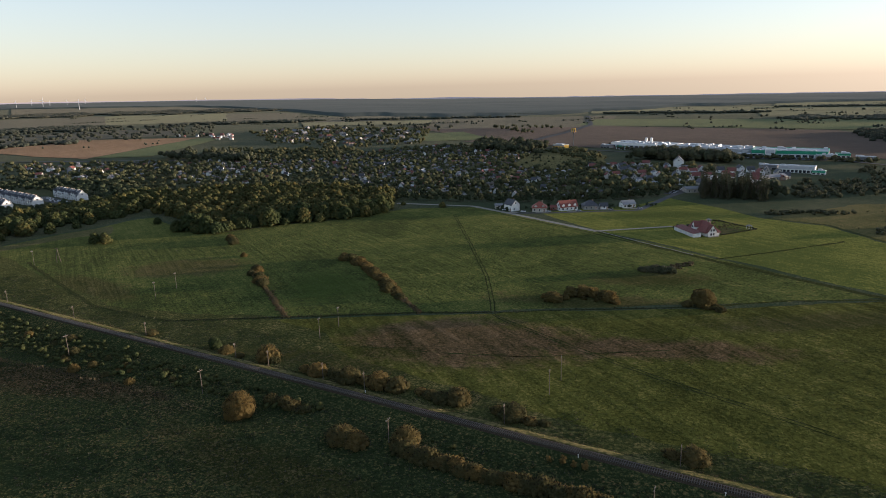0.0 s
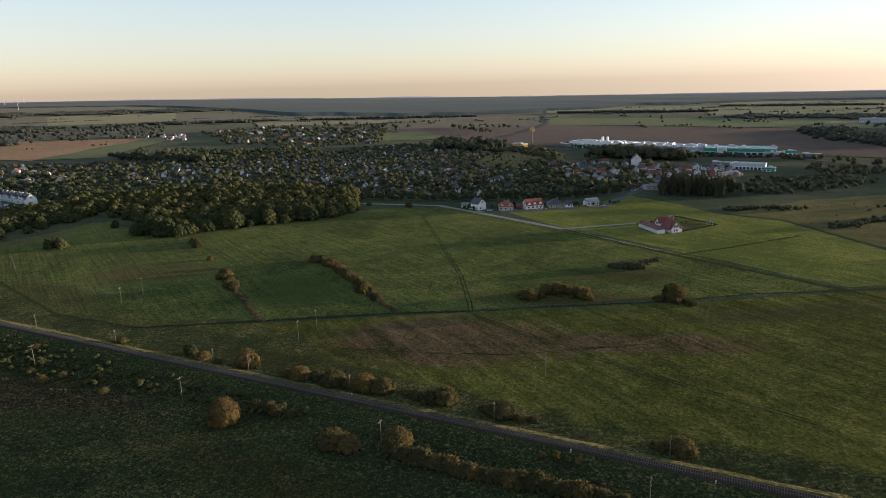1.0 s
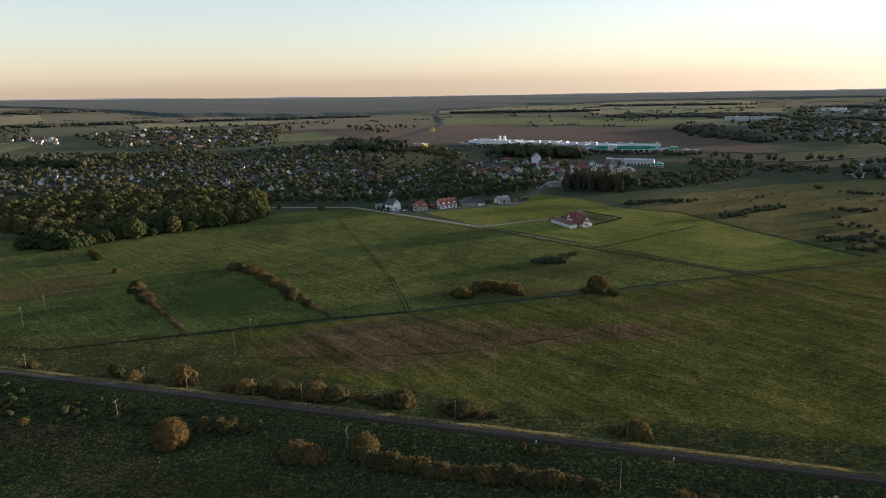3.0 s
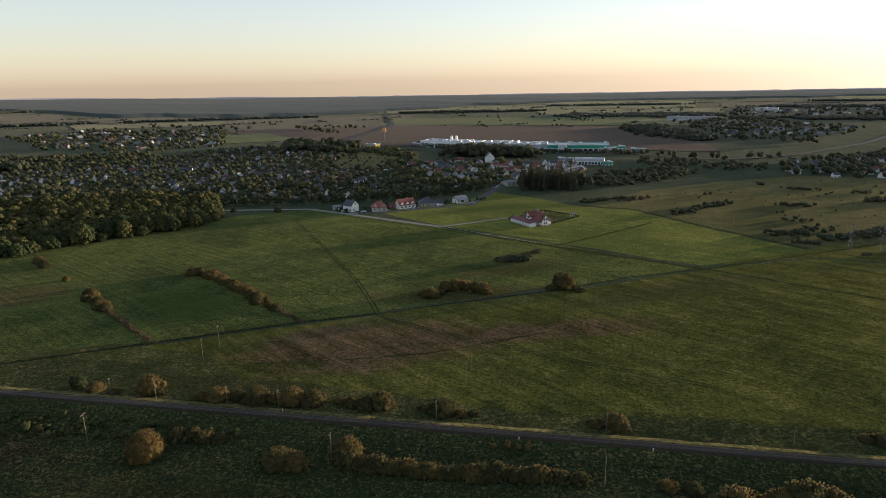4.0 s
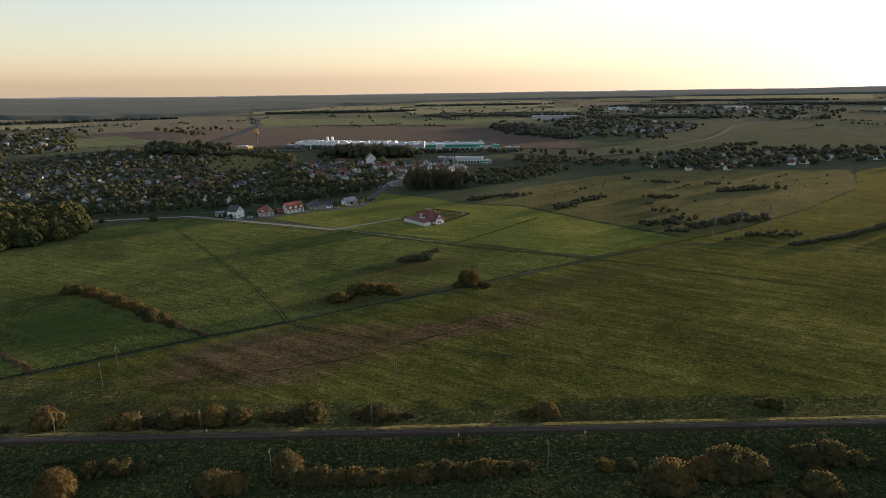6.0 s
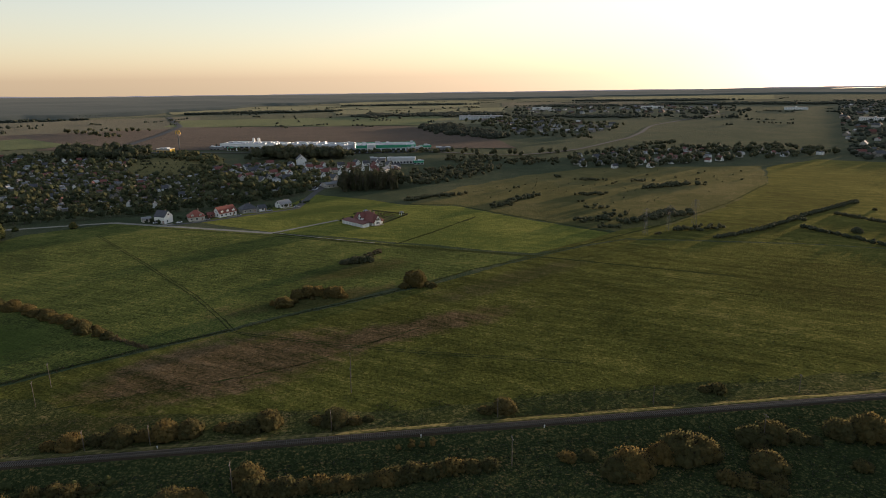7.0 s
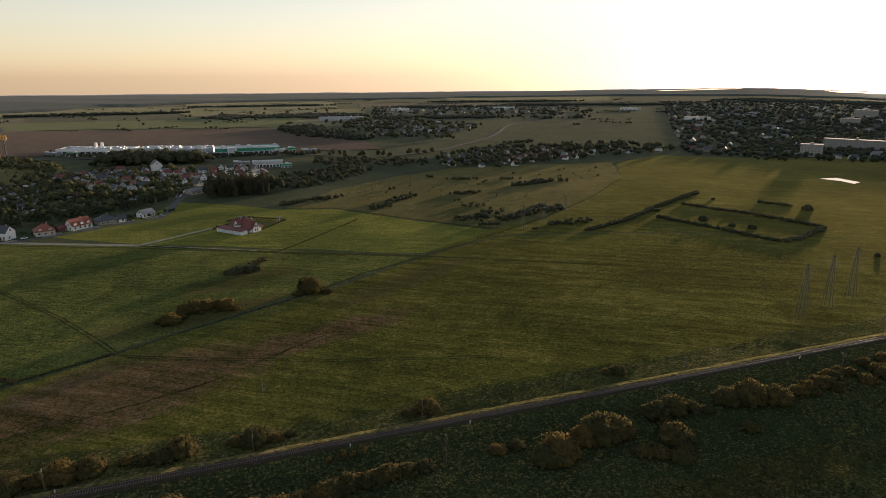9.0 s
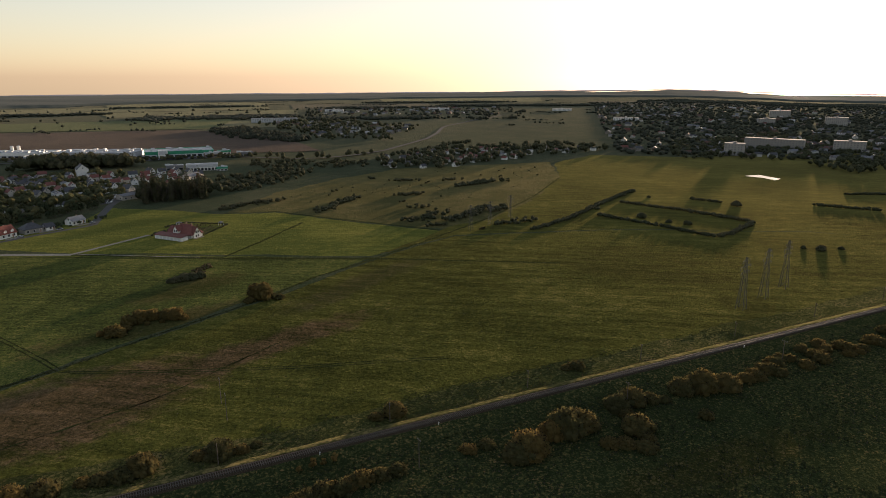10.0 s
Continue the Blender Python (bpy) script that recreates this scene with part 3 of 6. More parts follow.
for off in (0.9,):
    strip("wheel_track", [(-117 + off, 429 + off), (-80 + off, 406 + off), (-50 + off, 388 + off)], 0.9, M_DIRT, 0.075, "pale wheel track of the farm track", "track", 0.5, 2.0)
strip("grass_track", [(42, 340), (135, 283)], 2.4, M_DITCH, 0.06, "faint grassy track across the pasture", "road", 1.0, 2.0)
strip("farm_road", [(-240, 486), (-310, 476)], 4.0, M_DIRT, 0.062, "sandy road along the gardens", "road", 0.6)
strip("driveway", [(-117, 430), (-96, 446), (-73, 463)], 3.2, M_DIRT, 0.07, "pale sandy driveway to a house", "road", 0.4)
strip("side_road", [(-197, 469), (-168, 480), (-140, 497), (-108, 514)], 4.0, M_ASPHALT, 0.075, "grey access road in front of new houses", "road", 0.3)
strip("asphalt_road", [(-108, 514), (-96, 590), (-84, 640), (-60, 720), (-30, 830)], 6.0, M_ASPHALT, 0.075, "asphalt street through a village", "road", 0.2)
for off in (-1.0, 1.0):
    strip("wheel_track", [(-238 + off, 448), (-184 + off, 367), (-141 + off, 301), (-121 + off, 264), (-114 + off, 249), (-104, 243 + off), (-68, 227 + off), (-36, 214 + off), (20, 196 + off)], 0.6, M_DITCH, 0.075, "worn wheel track through the grass", "track", 0.5, 2.0)
strip("ditch", [(-246, 180), (-200, 206), (-146, 237), (-115, 251)], 1.3, M_DITCH, 0.08, "shallow ditch full of dark sedge", "ditch", 1.0, 2.0)
strip("ditch", [(-113, 252), (-87, 267), (-32, 296)], 0.6, M_DITCH, 0.08, "shallow half-filled ditch in the grass", "ditch", 0.7, 2.0)
strip("grass_track", [(-32, 296), (2, 320), (42, 339)], 1.4, M_DITCH, 0.08, "faint overgrown path from a lone willow", "track", 1.2, 2.0)
strip("grass_track", [(42, 339), (103, 373), (164, 409), (240, 465), (333, 549)], 1.8, M_DITCH, 0.08, "overgrown field path beside the heath", "track", 1.2, 2.0)
strip("grass_track", [(-175, 187), (-120, 200), (-84, 211), (-66, 222), (-36, 240)], 0.4, M_DITCH, 0.08, "narrow dark furrow along withered sedge", "track", 1.0, 2.0)
strip("ditch", [(-420, 216), (-300, 180), (-246, 180)], 2.0, M_DITCH, 0.08, "shallow overgrown ditch", "ditch", 1.2, 2.0)
strip("ditch", [(-238, 236), (-198, 207)], 2.4, M_DRYGRASS, 0.09, "strip of dry reed along a field edge", "ditch", 1.0, 2.0)
strip("ditch", [(-165, 253), (-145, 237)], 1.6, M_DRYGRASS, 0.09, "strip of dry reed along a field edge", "ditch", 0.8, 2.0)
strip("ditch", [(-16, 514), (22, 504), (46, 470), (110, 388)], 2.0, M_DITCH, 0.085, "dark ditch between a field and heath", "ditch", 1.0, 2.0)
strip("ditch", [(-36, 383), (-10, 410), (30, 455)], 2.0, M_DITCH, 0.085, "faint furrow across the field", "ditch", 1.2, 2.0)
strip("ditch", [(-60, 398), (-120, 430), (-200, 468)], 1.6, M_DITCH, 0.085, "dark grassy ditch beside the farm road", "ditch", 0.8, 2.0).location = (-3.2, -5.2, 0)
strip("motorway", [(-420, 690), (-560, 760), (-700, 730), (-884, 655), (-1107, 557)], 9, M_ASPHALT, 0.5, "grey main road seen from afar", "road", 0.1, 20)
strip("motorway", [(-420, 1000), (-424, 1292), (-444, 1546), (-578, 1975)], 12, M_ASPHALT, 0.9, "grey dual carriageway running into woods", "road", 0.1, 20)
strip("motorway", [(-420, 1000), (-150, 925), (34, 905), (85, 866), (125, 832), (160, 825), (208, 840), (262, 874), (400, 1020), (470, 1120), (510, 1190), (540, 1238), (575, 1285), (640, 1345), (720, 1425), (814, 1501), (920, 1600)], 6.5, M_ASPHALT, 0.9, "grey main road bending past the fields", "road", 0.1, 15)

# ---- water far off ----
tagged(near_field("pond", [(520, 469), (531, 469), (542, 467), (537, 438), (522, 433), (526, 450)], M_WATER, 0.12, "still pond that mirrors the bright sky", 1.0, "pond"), kind="structure")
far_field("lake", [(2690, 3450), (3350, 3330), (3420, 3430), (2760, 3560)], M_WATER, 6.0, "narrow bright lake near the horizon", "water")
far_field("sea", [(3350, 2700), (4300, 1500), (4600, 1640), (3620, 3010)], M_WATER, 8.0, "bright sea at the horizon", "water")


# ---- railway ----
def rail_y(x):
    return 155.0 - 0.014 * x


def sweep_x(name, profile, material, x0, x1, step, parent=None, wobble=0.0):
    """Sweeps a cross-section (distance from the centre line, height) along the railway."""
    xs = np.arange(x0, x1 + 0.1, step)
    v, f = [], []
    m = len(profile)
    for x in xs:
        for k, (d, z) in enumerate(profile):
            w = noise.noise(Vector((x * 0.12, k * 3.7, 1.0))) * wobble
            v.append((x, rail_y(x) + d + w, z + w * 0.15))
    for i in range(len(xs) - 1):
        for k in range(m - 1):
            a = i * m + k
            f.append((a, a + m, a + m + 1, a + 1))
    return part_np(name, v, f, material, parent)


railway = tagged(new("railway"), "single railway track on a low ballast bank", "railway", kind="structure")
sweep_x("embankment", [(-6.2, 0.0), (-2.4, 1.0), (2.4, 1.0), (6.2, 0.0)], M_ROUGH, -1500, 1400, 4, railway, 0.5)
sweep_x("ballast_bed", [(-2.1, 0.98), (-1.45, 1.32), (1.45, 1.32), (2.1, 0.98)], M_BALLAST, -1500, 1400, 4, railway, 0.12)
sweep_x("dry_verge", [(2.1, 1.02), (2.5, 1.1), (3.8, 0.8), (5.4, 0.33)], M_DRYGRASS, -1500, 1400, 3, railway, 0.55)
for side in (-0.75, 0.75):
    sweep_x("rail", [(side - 0.06, 1.5), (side - 0.035, 1.66), (side + 0.035, 1.66), (side + 0.06, 1.5)], M_STEEL, -1500, 1400, 20, railway)


def sleeper_mesh():
    bm = bmesh.new()
    box_bm(bm, -0.13, -1.3, 0, 0.13, 1.3, 0.2)
    for v in bm.verts:
        if v.co.z > 0.1:
            v.co.x *= 0.8
            v.co.y *= 0.98
            if abs(v.co.y) < 0.1:
                v.co.z -= 0.04
    me = bpy.data.meshes.new("sleeper")
    bm.to_mesh(me)
    bm.free()
    me.materials.append(M_SLEEPER)
    return me


# ---- trees and shrubs ----
def leaf_quads(lobes, n, size, loose=0.25, twig=0.0):
    """Leaf clusters over a crown built of round lobes (x, y, z, radius); twig: how far they are drawn out into upright sprays."""
    lobes = np.asarray(lobes, float)
    w = lobes[:, 3] ** 2
    k = rng.choice(len(lobes), n, p=w / w.sum())
    u = rng.normal(size=(n, 3))
    u /= np.linalg.norm(u, axis=1)[:, None]
    low = u[:, 2] < -0.5
    u[low, 2] *= -1
    reach = 0.86 + 0.22 * rng.random(n) + 0.16 * (rng.random(n) < 0.12)
    c = lobes[k, :3] + u * (lobes[k, 3] * reach)[:, None]
    whole = c - lobes[:, :3].mean(0) * np.array([1.0, 1.0, 0.6])
    whole /= np.linalg.norm(whole, axis=1)[:, None] + 1e-9
    nrm = 0.5 * u + 0.8 * whole + rng.normal(size=(n, 3)) * loose
    nrm /= np.linalg.norm(nrm, axis=1)[:, None]
    t = np.cross(nrm, rng.normal(size=(n, 3)))
    if twig:
        t = t * (1 - twig) + twig * (whole * 0.6 + np.array([0.0, 0.0, 1.0]))
    t /= np.linalg.norm(t, axis=1)[:, None] + 1e-9
    b = np.cross(nrm, t)
    b /= np.linalg.norm(b, axis=1)[:, None] + 1e-9
    s = size * (0.6 + 0.8 * rng.random(n))[:, None]
    v = np.stack([c - t * s, c - b * s * (0.7 - 0.35 * twig), c + t * s, c + b * s * (0.7 - 0.35 * twig)], 1).reshape(-1, 3)
    f = np.arange(4 * n).reshape(n, 4)
    return v, f


def core_lobes(lobes, shrink=0.86, base=ICO1):
    vs, fs, o = [], [], 0
    for x, y, z, r in lobes:
        q = base[0] * (r * shrink) * (0.9 + 0.2 * rng.random((len(base[0]), 1))) + (x, y, z)
        vs.append(q)
        fs += [tuple(t + o) for t in base[1]]
        o += len(q)
    return np.concatenate(vs), fs


def crown_geo(lobes, n, size, loose=0.8, twig=0.0):
    v1, f1 = core_lobes(lobes, 0.8)
    v2, f2 = leaf_quads(lobes, n, size, loose, twig)
    v1[:, 2] = np.maximum(v1[:, 2], 0.05)
    v2[:, 2] = np.maximum(v2[:, 2], 0.02)
    return np.concatenate([v1, v2]), list(f1) + [tuple(q) for q in f2 + len(v1)]


def round_lobes(radius, height, n, low=0.25, spread=1.0):
    """Lobes filling a domed crown, its foot at a share low of the height."""
    out = [(0, 0, height * (low + 0.3), radius * 0.55)]
    for i in range(n):
        a = 2.4 * i + rng.random()
        t = (i + 0.5) / n
        z = height * (low + (1 - low) * (0.15 + 0.7 * t))
        rr = radius * spread * math.sqrt(max(0.05, 1 - (t * 0.95) ** 2)) * (0.55 + 0.25 * rng.random())
        r = radius * (0.2 + 0.2 * rng.random())
        z = min(z, height - r * 0.9)
        out.append((rr * math.cos(a), rr * math.sin(a), z, r))
    return out


def dome(radius, height, n=34, rough=0.07):
    """Overlapping lobes that make a dense rounded dome of leaves down to the ground."""
    out = [(0, 0, height * 0.3, min(radius, height) * 0.5)]
    for i in range(n):
        c = 1 - (i + 0.5) / n
        q = math.sqrt(1 - c * c)
        a = 2.39996 * i
        k = 0.7 + rough * rng.normal()
        r = (0.27 + 0.13 * rng.random()) * min(radius, height * 0.85)
        out.append((k * radius * q * math.cos(a), k * radius * q * math.sin(a), max(r * 0.6, height * (0.06 + 0.66 * c) * (1 + rough * rng.normal() * 0.5)), r))
    return out


def trunk_bm(height, radius, limbs=4, reach=0.5):
    bm = bmesh.new()
    prism_bm(bm, (0, 0, -0.2), (0.05 * height * 0.3, 0, height * 0.45), radius, radius * 0.65, 7)
    for i in range(limbs):
        a = 2 * math.pi * i / limbs + 0.4
        z0 = height * (0.25 + 0.05 * (i % 3))
        prism_bm(bm, (0, 0, z0), (reach * height * 0.5 * math.cos(a), reach * height * 0.5 * math.sin(a), height * (0.6 + 0.06 * (i % 3))), radius * 0.5, radius * 0.15, 5)
    return bm


def plant(name, lobes, n, size, material, height, label, category, loose=0.45, radius=0.2, twig=0.0):
    """One tree or shrub at the origin: an Empty with a trunk and a crown of leaf clusters."""
    root = new(name)
    part("trunk", trunk_bm(height, radius), M_BARK, root)
    v, f = crown_geo(lobes, n, size, loose, twig)
    part_np("crown", v, f, material, root)
    return tagged(root, label, category)


def place(x, y, s=1.0, turn=None, sz=None, z=0.0):
    a = rng.random() * 2 * math.pi if turn is None else turn
    return Matrix.Translation((x, y, gz(x, y) + z)) @ Matrix.Rotation(a, 4, "Z") @ Matrix.Diagonal((s, s, sz or s, 1))


def put(kinds, spots, group="", label=""):
    """Plants copies of the kinds at spots (x, y, scale)."""
    for i, (x, y, s) in enumerate(spots):
        q = kinds[int(rng.integers(len(kinds)))]
        ob = copy_thing(q, place(x, y, s, sz=s * (0.85 + 0.3 * rng.random())))
        if group:
            ob["group"] = group
        if label:
            ob["label"] = label


def retire(kinds):
    """Removes the pattern plants once all copies stand."""
    for q in kinds:
        for o in list(q.children_recursive) + [q]:
            bpy.data.objects.remove(o)

# near shrubs along the railway: broad willows about 5 m high
shrubs = [plant("shrub", dome(4.7, 5.0, 56, 0.1), 2700, 0.25, M_WILLOW, 5.0, "rounded olive-brown willow shrub in rough grass", "shrub", twig=0.45) for _ in range(4)]
bushes = [plant("shrub", dome(3.2, 2.9, 38, 0.1), 1050, 0.24, M_WILLOW, 2.6, "low spreading olive shrub in rough grass", "shrub", radius=0.1, twig=0.45) for _ in range(3)]
golden = [plant("shrub", dome(5.3, 7.2, 64, 0.06), 12000, 0.19, M_GOLD, 6.2, "round golden-brown shrub lit by the evening sun", "shrub", twig=0.75)]
saplings = [plant("shrub", round_lobes(1.2, 2.6, 6, 0.1), 600, 0.16, M_GOLD, 2.6, "small yellowing willow bush by the railway", "shrub", radius=0.07)]
greens = [plant("tree", dome(2.7, 5.8, 26, 0.13), 2200, 0.22, M_OAK, 6.0, "small dark green tree beside the railway", "tree") for _ in range(2)]
lone = [(x - 2.0, y, z, r) for x, y, z, r in dome(5.2, 8.6, 46, 0.13)] + [(x + 3.6, y - 1.0, z, r) for x, y, z, r in dome(4.3, 6.6, 36, 0.13)]
bigbush = [plant("tree", lone, 11000, 0.24, M_SUNGILT, 8.0, "large round willow standing alone in the meadow", "tree", radius=0.35)]

put(shrubs, [(-172, 168, 1.05), (-146, 166, 0.9), (-132, 166, 1.0), (-120, 167, 1.0), (-113, 168, 0.95), (-90, 169, 0.95), (-70, 167, 0.97), (-17, 166, 0.85), (-237, 166, 0.6), (-192, 166, 0.7)], "shrubs along the railway")
put(greens, [(-199, 167, 0.95), (-202, 168, 0.7)])
put(bushes, [(-168, 167, 0.8), (-139, 167, 1.0), (-152, 166, 0.8), (-126, 167, 0.9), (-100, 168, 1.0), (-95, 167, 1.2), (-104, 169, 0.8), (-64, 166, 0.75), (-60, 167, 0.6), (-23, 166, 0.8), (56, 167, 1.0), (52, 168, 0.7), (-184, 165, 0.7), (-75, 168, 0.9)], "shrubs along the railway")
put(golden, [(-149, 131, 1.0)])
put(saplings, [(-52, 149, 0.9), (-48, 149, 1.1), (-45, 149, 0.9), (-42, 149, 1.1)], "yellowing bushes by the railway")
put(shrubs, [(-110, 133, 1.09), (-105, 133, 0.86), (-92, 140, 0.98), (9, 129, 1.32), (5, 128, 1.09), (25, 133, 1.32), (31, 133, 1.21), (20, 133, 0.92), (45, 124, 1.15), (49, 137, 1.09), (56, 138, 1.03), (76, 136, 1.03), (84, 134, 1.26), (92, 131, 1.15)], "shrubs south of the railway")
put(bushes, [(-146, 142, 1.0), (-141, 143, 0.9), (-137, 142, 1.0), (-132, 142, 0.8), (-33, 137, 0.95), (-28, 137, 0.9), (-6, 137, 0.85), (0, 137, 0.9), (36, 119, 1.1), (40, 115, 1.2), (32, 121, 1.0), (44, 118, 0.9), (62, 136, 1.1), (66, 134, 0.8), (70, 120, 0.9), (48, 132, 0.8)], "shrubs south of the railway")
put(bushes, [(x, y + 0.6 * rng.normal(), 0.85 + 0.35 * rng.random()) for x, y, _ in along([(-93, 136), (-66, 134.5), (-38, 136.5)], 2.2)], "hedge of low shrubs", "low olive shrub in an overgrown hedge line")
put(bushes, [(x + rng.normal() * 4, y + rng.normal() * 4, 0.7 + 0.6 * rng.random()) for x, y, _ in along([(104, 134), (150, 132), (200, 133)], 3.2)], "thicket south of the railway", "brownish willow shrub in a dense thicket")
put(bushes + shrubs, [(-290 + 120 * rng.random(), 128 + 20 * rng.random(), 0.3 + 0.25 * rng.random()) for _ in range(22)], "shrubs south of the railway")

# hedges and clumps in the meadows
put(shrubs, [(x + rng.normal() * 1.2, y + rng.normal() * 1.2, 0.35 + 0.5 * rng.random()) for x, y, _ in along([(-352, 318), (-330, 303)], 4) + along([(-300, 282), (-296, 279)], 5) + along([(-272, 262), (-238, 236)], 3.6)], "hedge between meadows", "rusty brown shrub in a field hedge")
put(shrubs, [(x + rng.normal() * 1.3, y + rng.normal() * 1.3, 0.35 + 0.6 * rng.random()) for x, y, _ in along([(-236, 303), (-209, 287), (-180, 265), (-165, 253)], 3.2)], "hedge between meadows", "rusty brown shrub in a field hedge")
willows = [plant("shrub", dome(4.2, 5.4, 44, 0.12), 3200, 0.24, M_SUNGILT, 5.2, "willow in a meadow clump, the sun's gold put into its leaves", "shrub", twig=0.5) for _ in range(2)]
put(willows, [(-94.5, 277, 0.95), (-97.5, 279, 0.7), (-90, 288, 0.95), (-85, 291, 1.05), (-80, 291, 0.8), (-75, 290, 0.85), (-71, 287, 0.9), (-101, 280, 0.4), (-91, 282, 0.5), (-68, 285, 0.55), (-83, 285, 0.35), (-77, 285, 0.3)], "clump of willows in the meadow")
put(bigbush, [(-32, 298, 0.95)])
put(bushes, [(-38, 295, 0.9), (-24, 293, 0.8), (-27, 296, 0.9)], "shrubs round a lone willow")
darks = [plant("shrub", dome(3.5, 3.3, 24), 1400, 0.24, M_DARKLEAF, 3.4, "dense dark green bush in the meadow", "shrub") for _ in range(3)]
put(darks, [(-66, 344, 1.0), (-62, 345, 1.2), (-58, 345, 1.2), (-54, 346, 1.0), (-69, 344, 0.7)], "dark bushes in the meadow")

# hedges and thickets on the far pasture and heath
put(darks, [(266, 356, 1.25), (272, 334, 0.8), (279, 323, 1.05), (370, 356, 1.4), (291, 241, 0.55), (296, 233, 0.95), (302, 236, 0.75), (310, 229, 0.6), (333, 418, 0.6)], "bushes on the pasture", "dark bush standing alone on the pasture")
retire(willows + shrubs + bushes + golden + saplings + greens + bigbush)

# woodland beside the meadow
oaks = [plant("tree", dome(5.6 + 0.5 * i, 11 + 1.6 * i, 30, 0.11), 1000, 0.48, M_OAK, 13.0, "broad dusky green tree at the edge of a wood", "tree", radius=0.3) for i in range(4)]
front = along([(-403, 316), (-367, 326), (-361, 343), (-338, 373), (-314, 398), (-298, 423), (-294, 447)], 6.5)
put(oaks, [(x - 2 + rng.normal() * 2, y + 2 + rng.normal() * 2, 0.6 + 0.4 * rng.random()) for x, y, _ in front] + [(x - 9 + rng.normal() * 2, y + 8 + rng.normal() * 2, 0.8 + 0.4 * rng.random()) for x, y, _ in front], "trees at the edge of the wood")
deep_wood = scatter([(-412, 345), (-380, 352), (-352, 395), (-330, 420), (-315, 470), (-335, 510), (-426, 520), (-507, 490), (-543, 430), (-495, 365), (-440, 352)], 300, 6.8)
put(oaks, [(x, y, 0.55 + 0.5 * rng.random()) for x, y in scatter([(-492, 226), (-492, 251), (-492, 296), (-498, 332), (-515, 372), (-560, 345), (-590, 276), (-540, 225)], 55, 8)], "trees of the western copse")
put(oaks, [(-444, 331, 0.5), (-448, 334, 0.4)], "small trees at a meadow edge")
put(oaks, [(-262, 472, 0.55), (-300, 470, 0.4)], "single trees at the gardens")
put(oaks, [(x, y, 0.4 + 0.3 * rng.random()) for x, y in [(-430, 268), (-425, 272), (-420, 270), (-455, 215), (-452, 205), (-448, 196)]], "small trees at a meadow edge")


# garden trees: the nearer ones single, the rest as one mass
gardens = [plant("garden_tree", round_lobes(2.9, 5.2 + i, 9, 0.1), 280, 0.5, M_GARDENLEAF, 6.5, "small dark garden tree between allotment huts", "tree", radius=0.2) for i in range(3)]
ALLOT = [(-873, 636), (-650, 777), (-530, 1010), (-325, 937), (-226, 802), (-96, 635), (-102, 600), (-154, 552), (-243, 524), (-320, 512), (-433, 525), (-520, 500), (-590, 400), (-700, 470), (-829, 440)]
put(gardens, [(x, y, 0.7 + 0.6 * rng.random()) for x, y in scatter([(-100, 590), (-154, 545), (-243, 519), (-315, 505), (-420, 525), (-380, 600), (-220, 620), (-120, 660)], 120, 8)], "garden trees")
put(gardens, [(x + rng.normal(), y + rng.normal(), 0.9 + 0.5 * rng.random()) for x, y, _ in along([(-330, 492), (-285, 500), (-240, 510), (-190, 525), (-150, 545), (-105, 585)], 6)], "trees behind the new houses")


def mass(name, spots, material, label, category, squash=1.1, leaves=60, leaf=0.9, base=ICO1, loose=0.3):
    """Many plants that nobody could count, as one mesh; spots: (x, y, radius)."""
    vs, fs, o = [], [], 0
    for x, y, r in spots:
        z = gz(x, y)
        k = 3 if leaves >= 30 else 2 if leaves else 1
        lobes = [] if leaves >= 150 else [(x + rng.normal() * r * 0.42, y + rng.normal() * r * 0.42, z + r * squash * (0.45 + 0.6 * rng.random()), r * (0.65 + 0.25 * rng.random()) * (0.78 if k > 2 else 1)) for _ in range(k)]
        if leaves >= 150:
            lobes = [(x + lx, y + ly, z + lz, lr) for lx, ly, lz, lr in dome(r, r * squash * 1.35, 14, 0.1)]
        v, f = core_lobes(lobes, 0.95, base)
        if leaves:
            v2, f2 = leaf_quads(lobes, leaves, leaf, loose)
            f = list(f) + [tuple(q) for q in f2 + len(v)]
            v = np.concatenate([v, v2])
        v[:, 2] = np.maximum(v[:, 2], z)
        vs.append(v)
        fs += [tuple(i + o for i in q) for q in f]
        o += len(v)
    return tagged(part_np(name, np.concatenate(vs), fs, material), label, category, kind="stuff")


def row_spots(line, step, spread, lo, hi):
    return [(x + rng.normal() * spread, y + rng.normal() * spread, lo + (hi - lo) * rng.random()) for x, y, _ in along(line, step)]


mass("dry_thicket", row_spots([(-58, 348), (-53, 358), (-48, 368)], 0.35, 1.6, 0.5, 1.0), M_REED, "tail of low withered brown scrub behind a dark bush", "thicket", 0.7, 20, 0.25)
mass("herb_clumps", [(x, y, 0.4 + 1.0 * rng.random() ** 2) for x, y in scatter([(-330, 131), (-230, 131), (-130, 139), (-126, 147), (-330, 153)], 480, 1.8)] + [(x, y, 0.3 + 0.5 * rng.random() ** 2) for x, y in scatter([(-90, 140), (0, 139), (100, 139), (100, 147), (-90, 149)], 130, 3.0)], M_OAK, "dark green clumps of tall herbs below the railway", "herbs", 0.8, 24, 0.24)
mass("clearing_scrub", [(x, y, 0.6 + 1.8 * rng.random() ** 2) for x, y in scatter(CLEARING, 110, 4)], M_DARKLEAF, "scattered scrub on a brownish clearing", "scrub", 0.8, 20, 0.4)
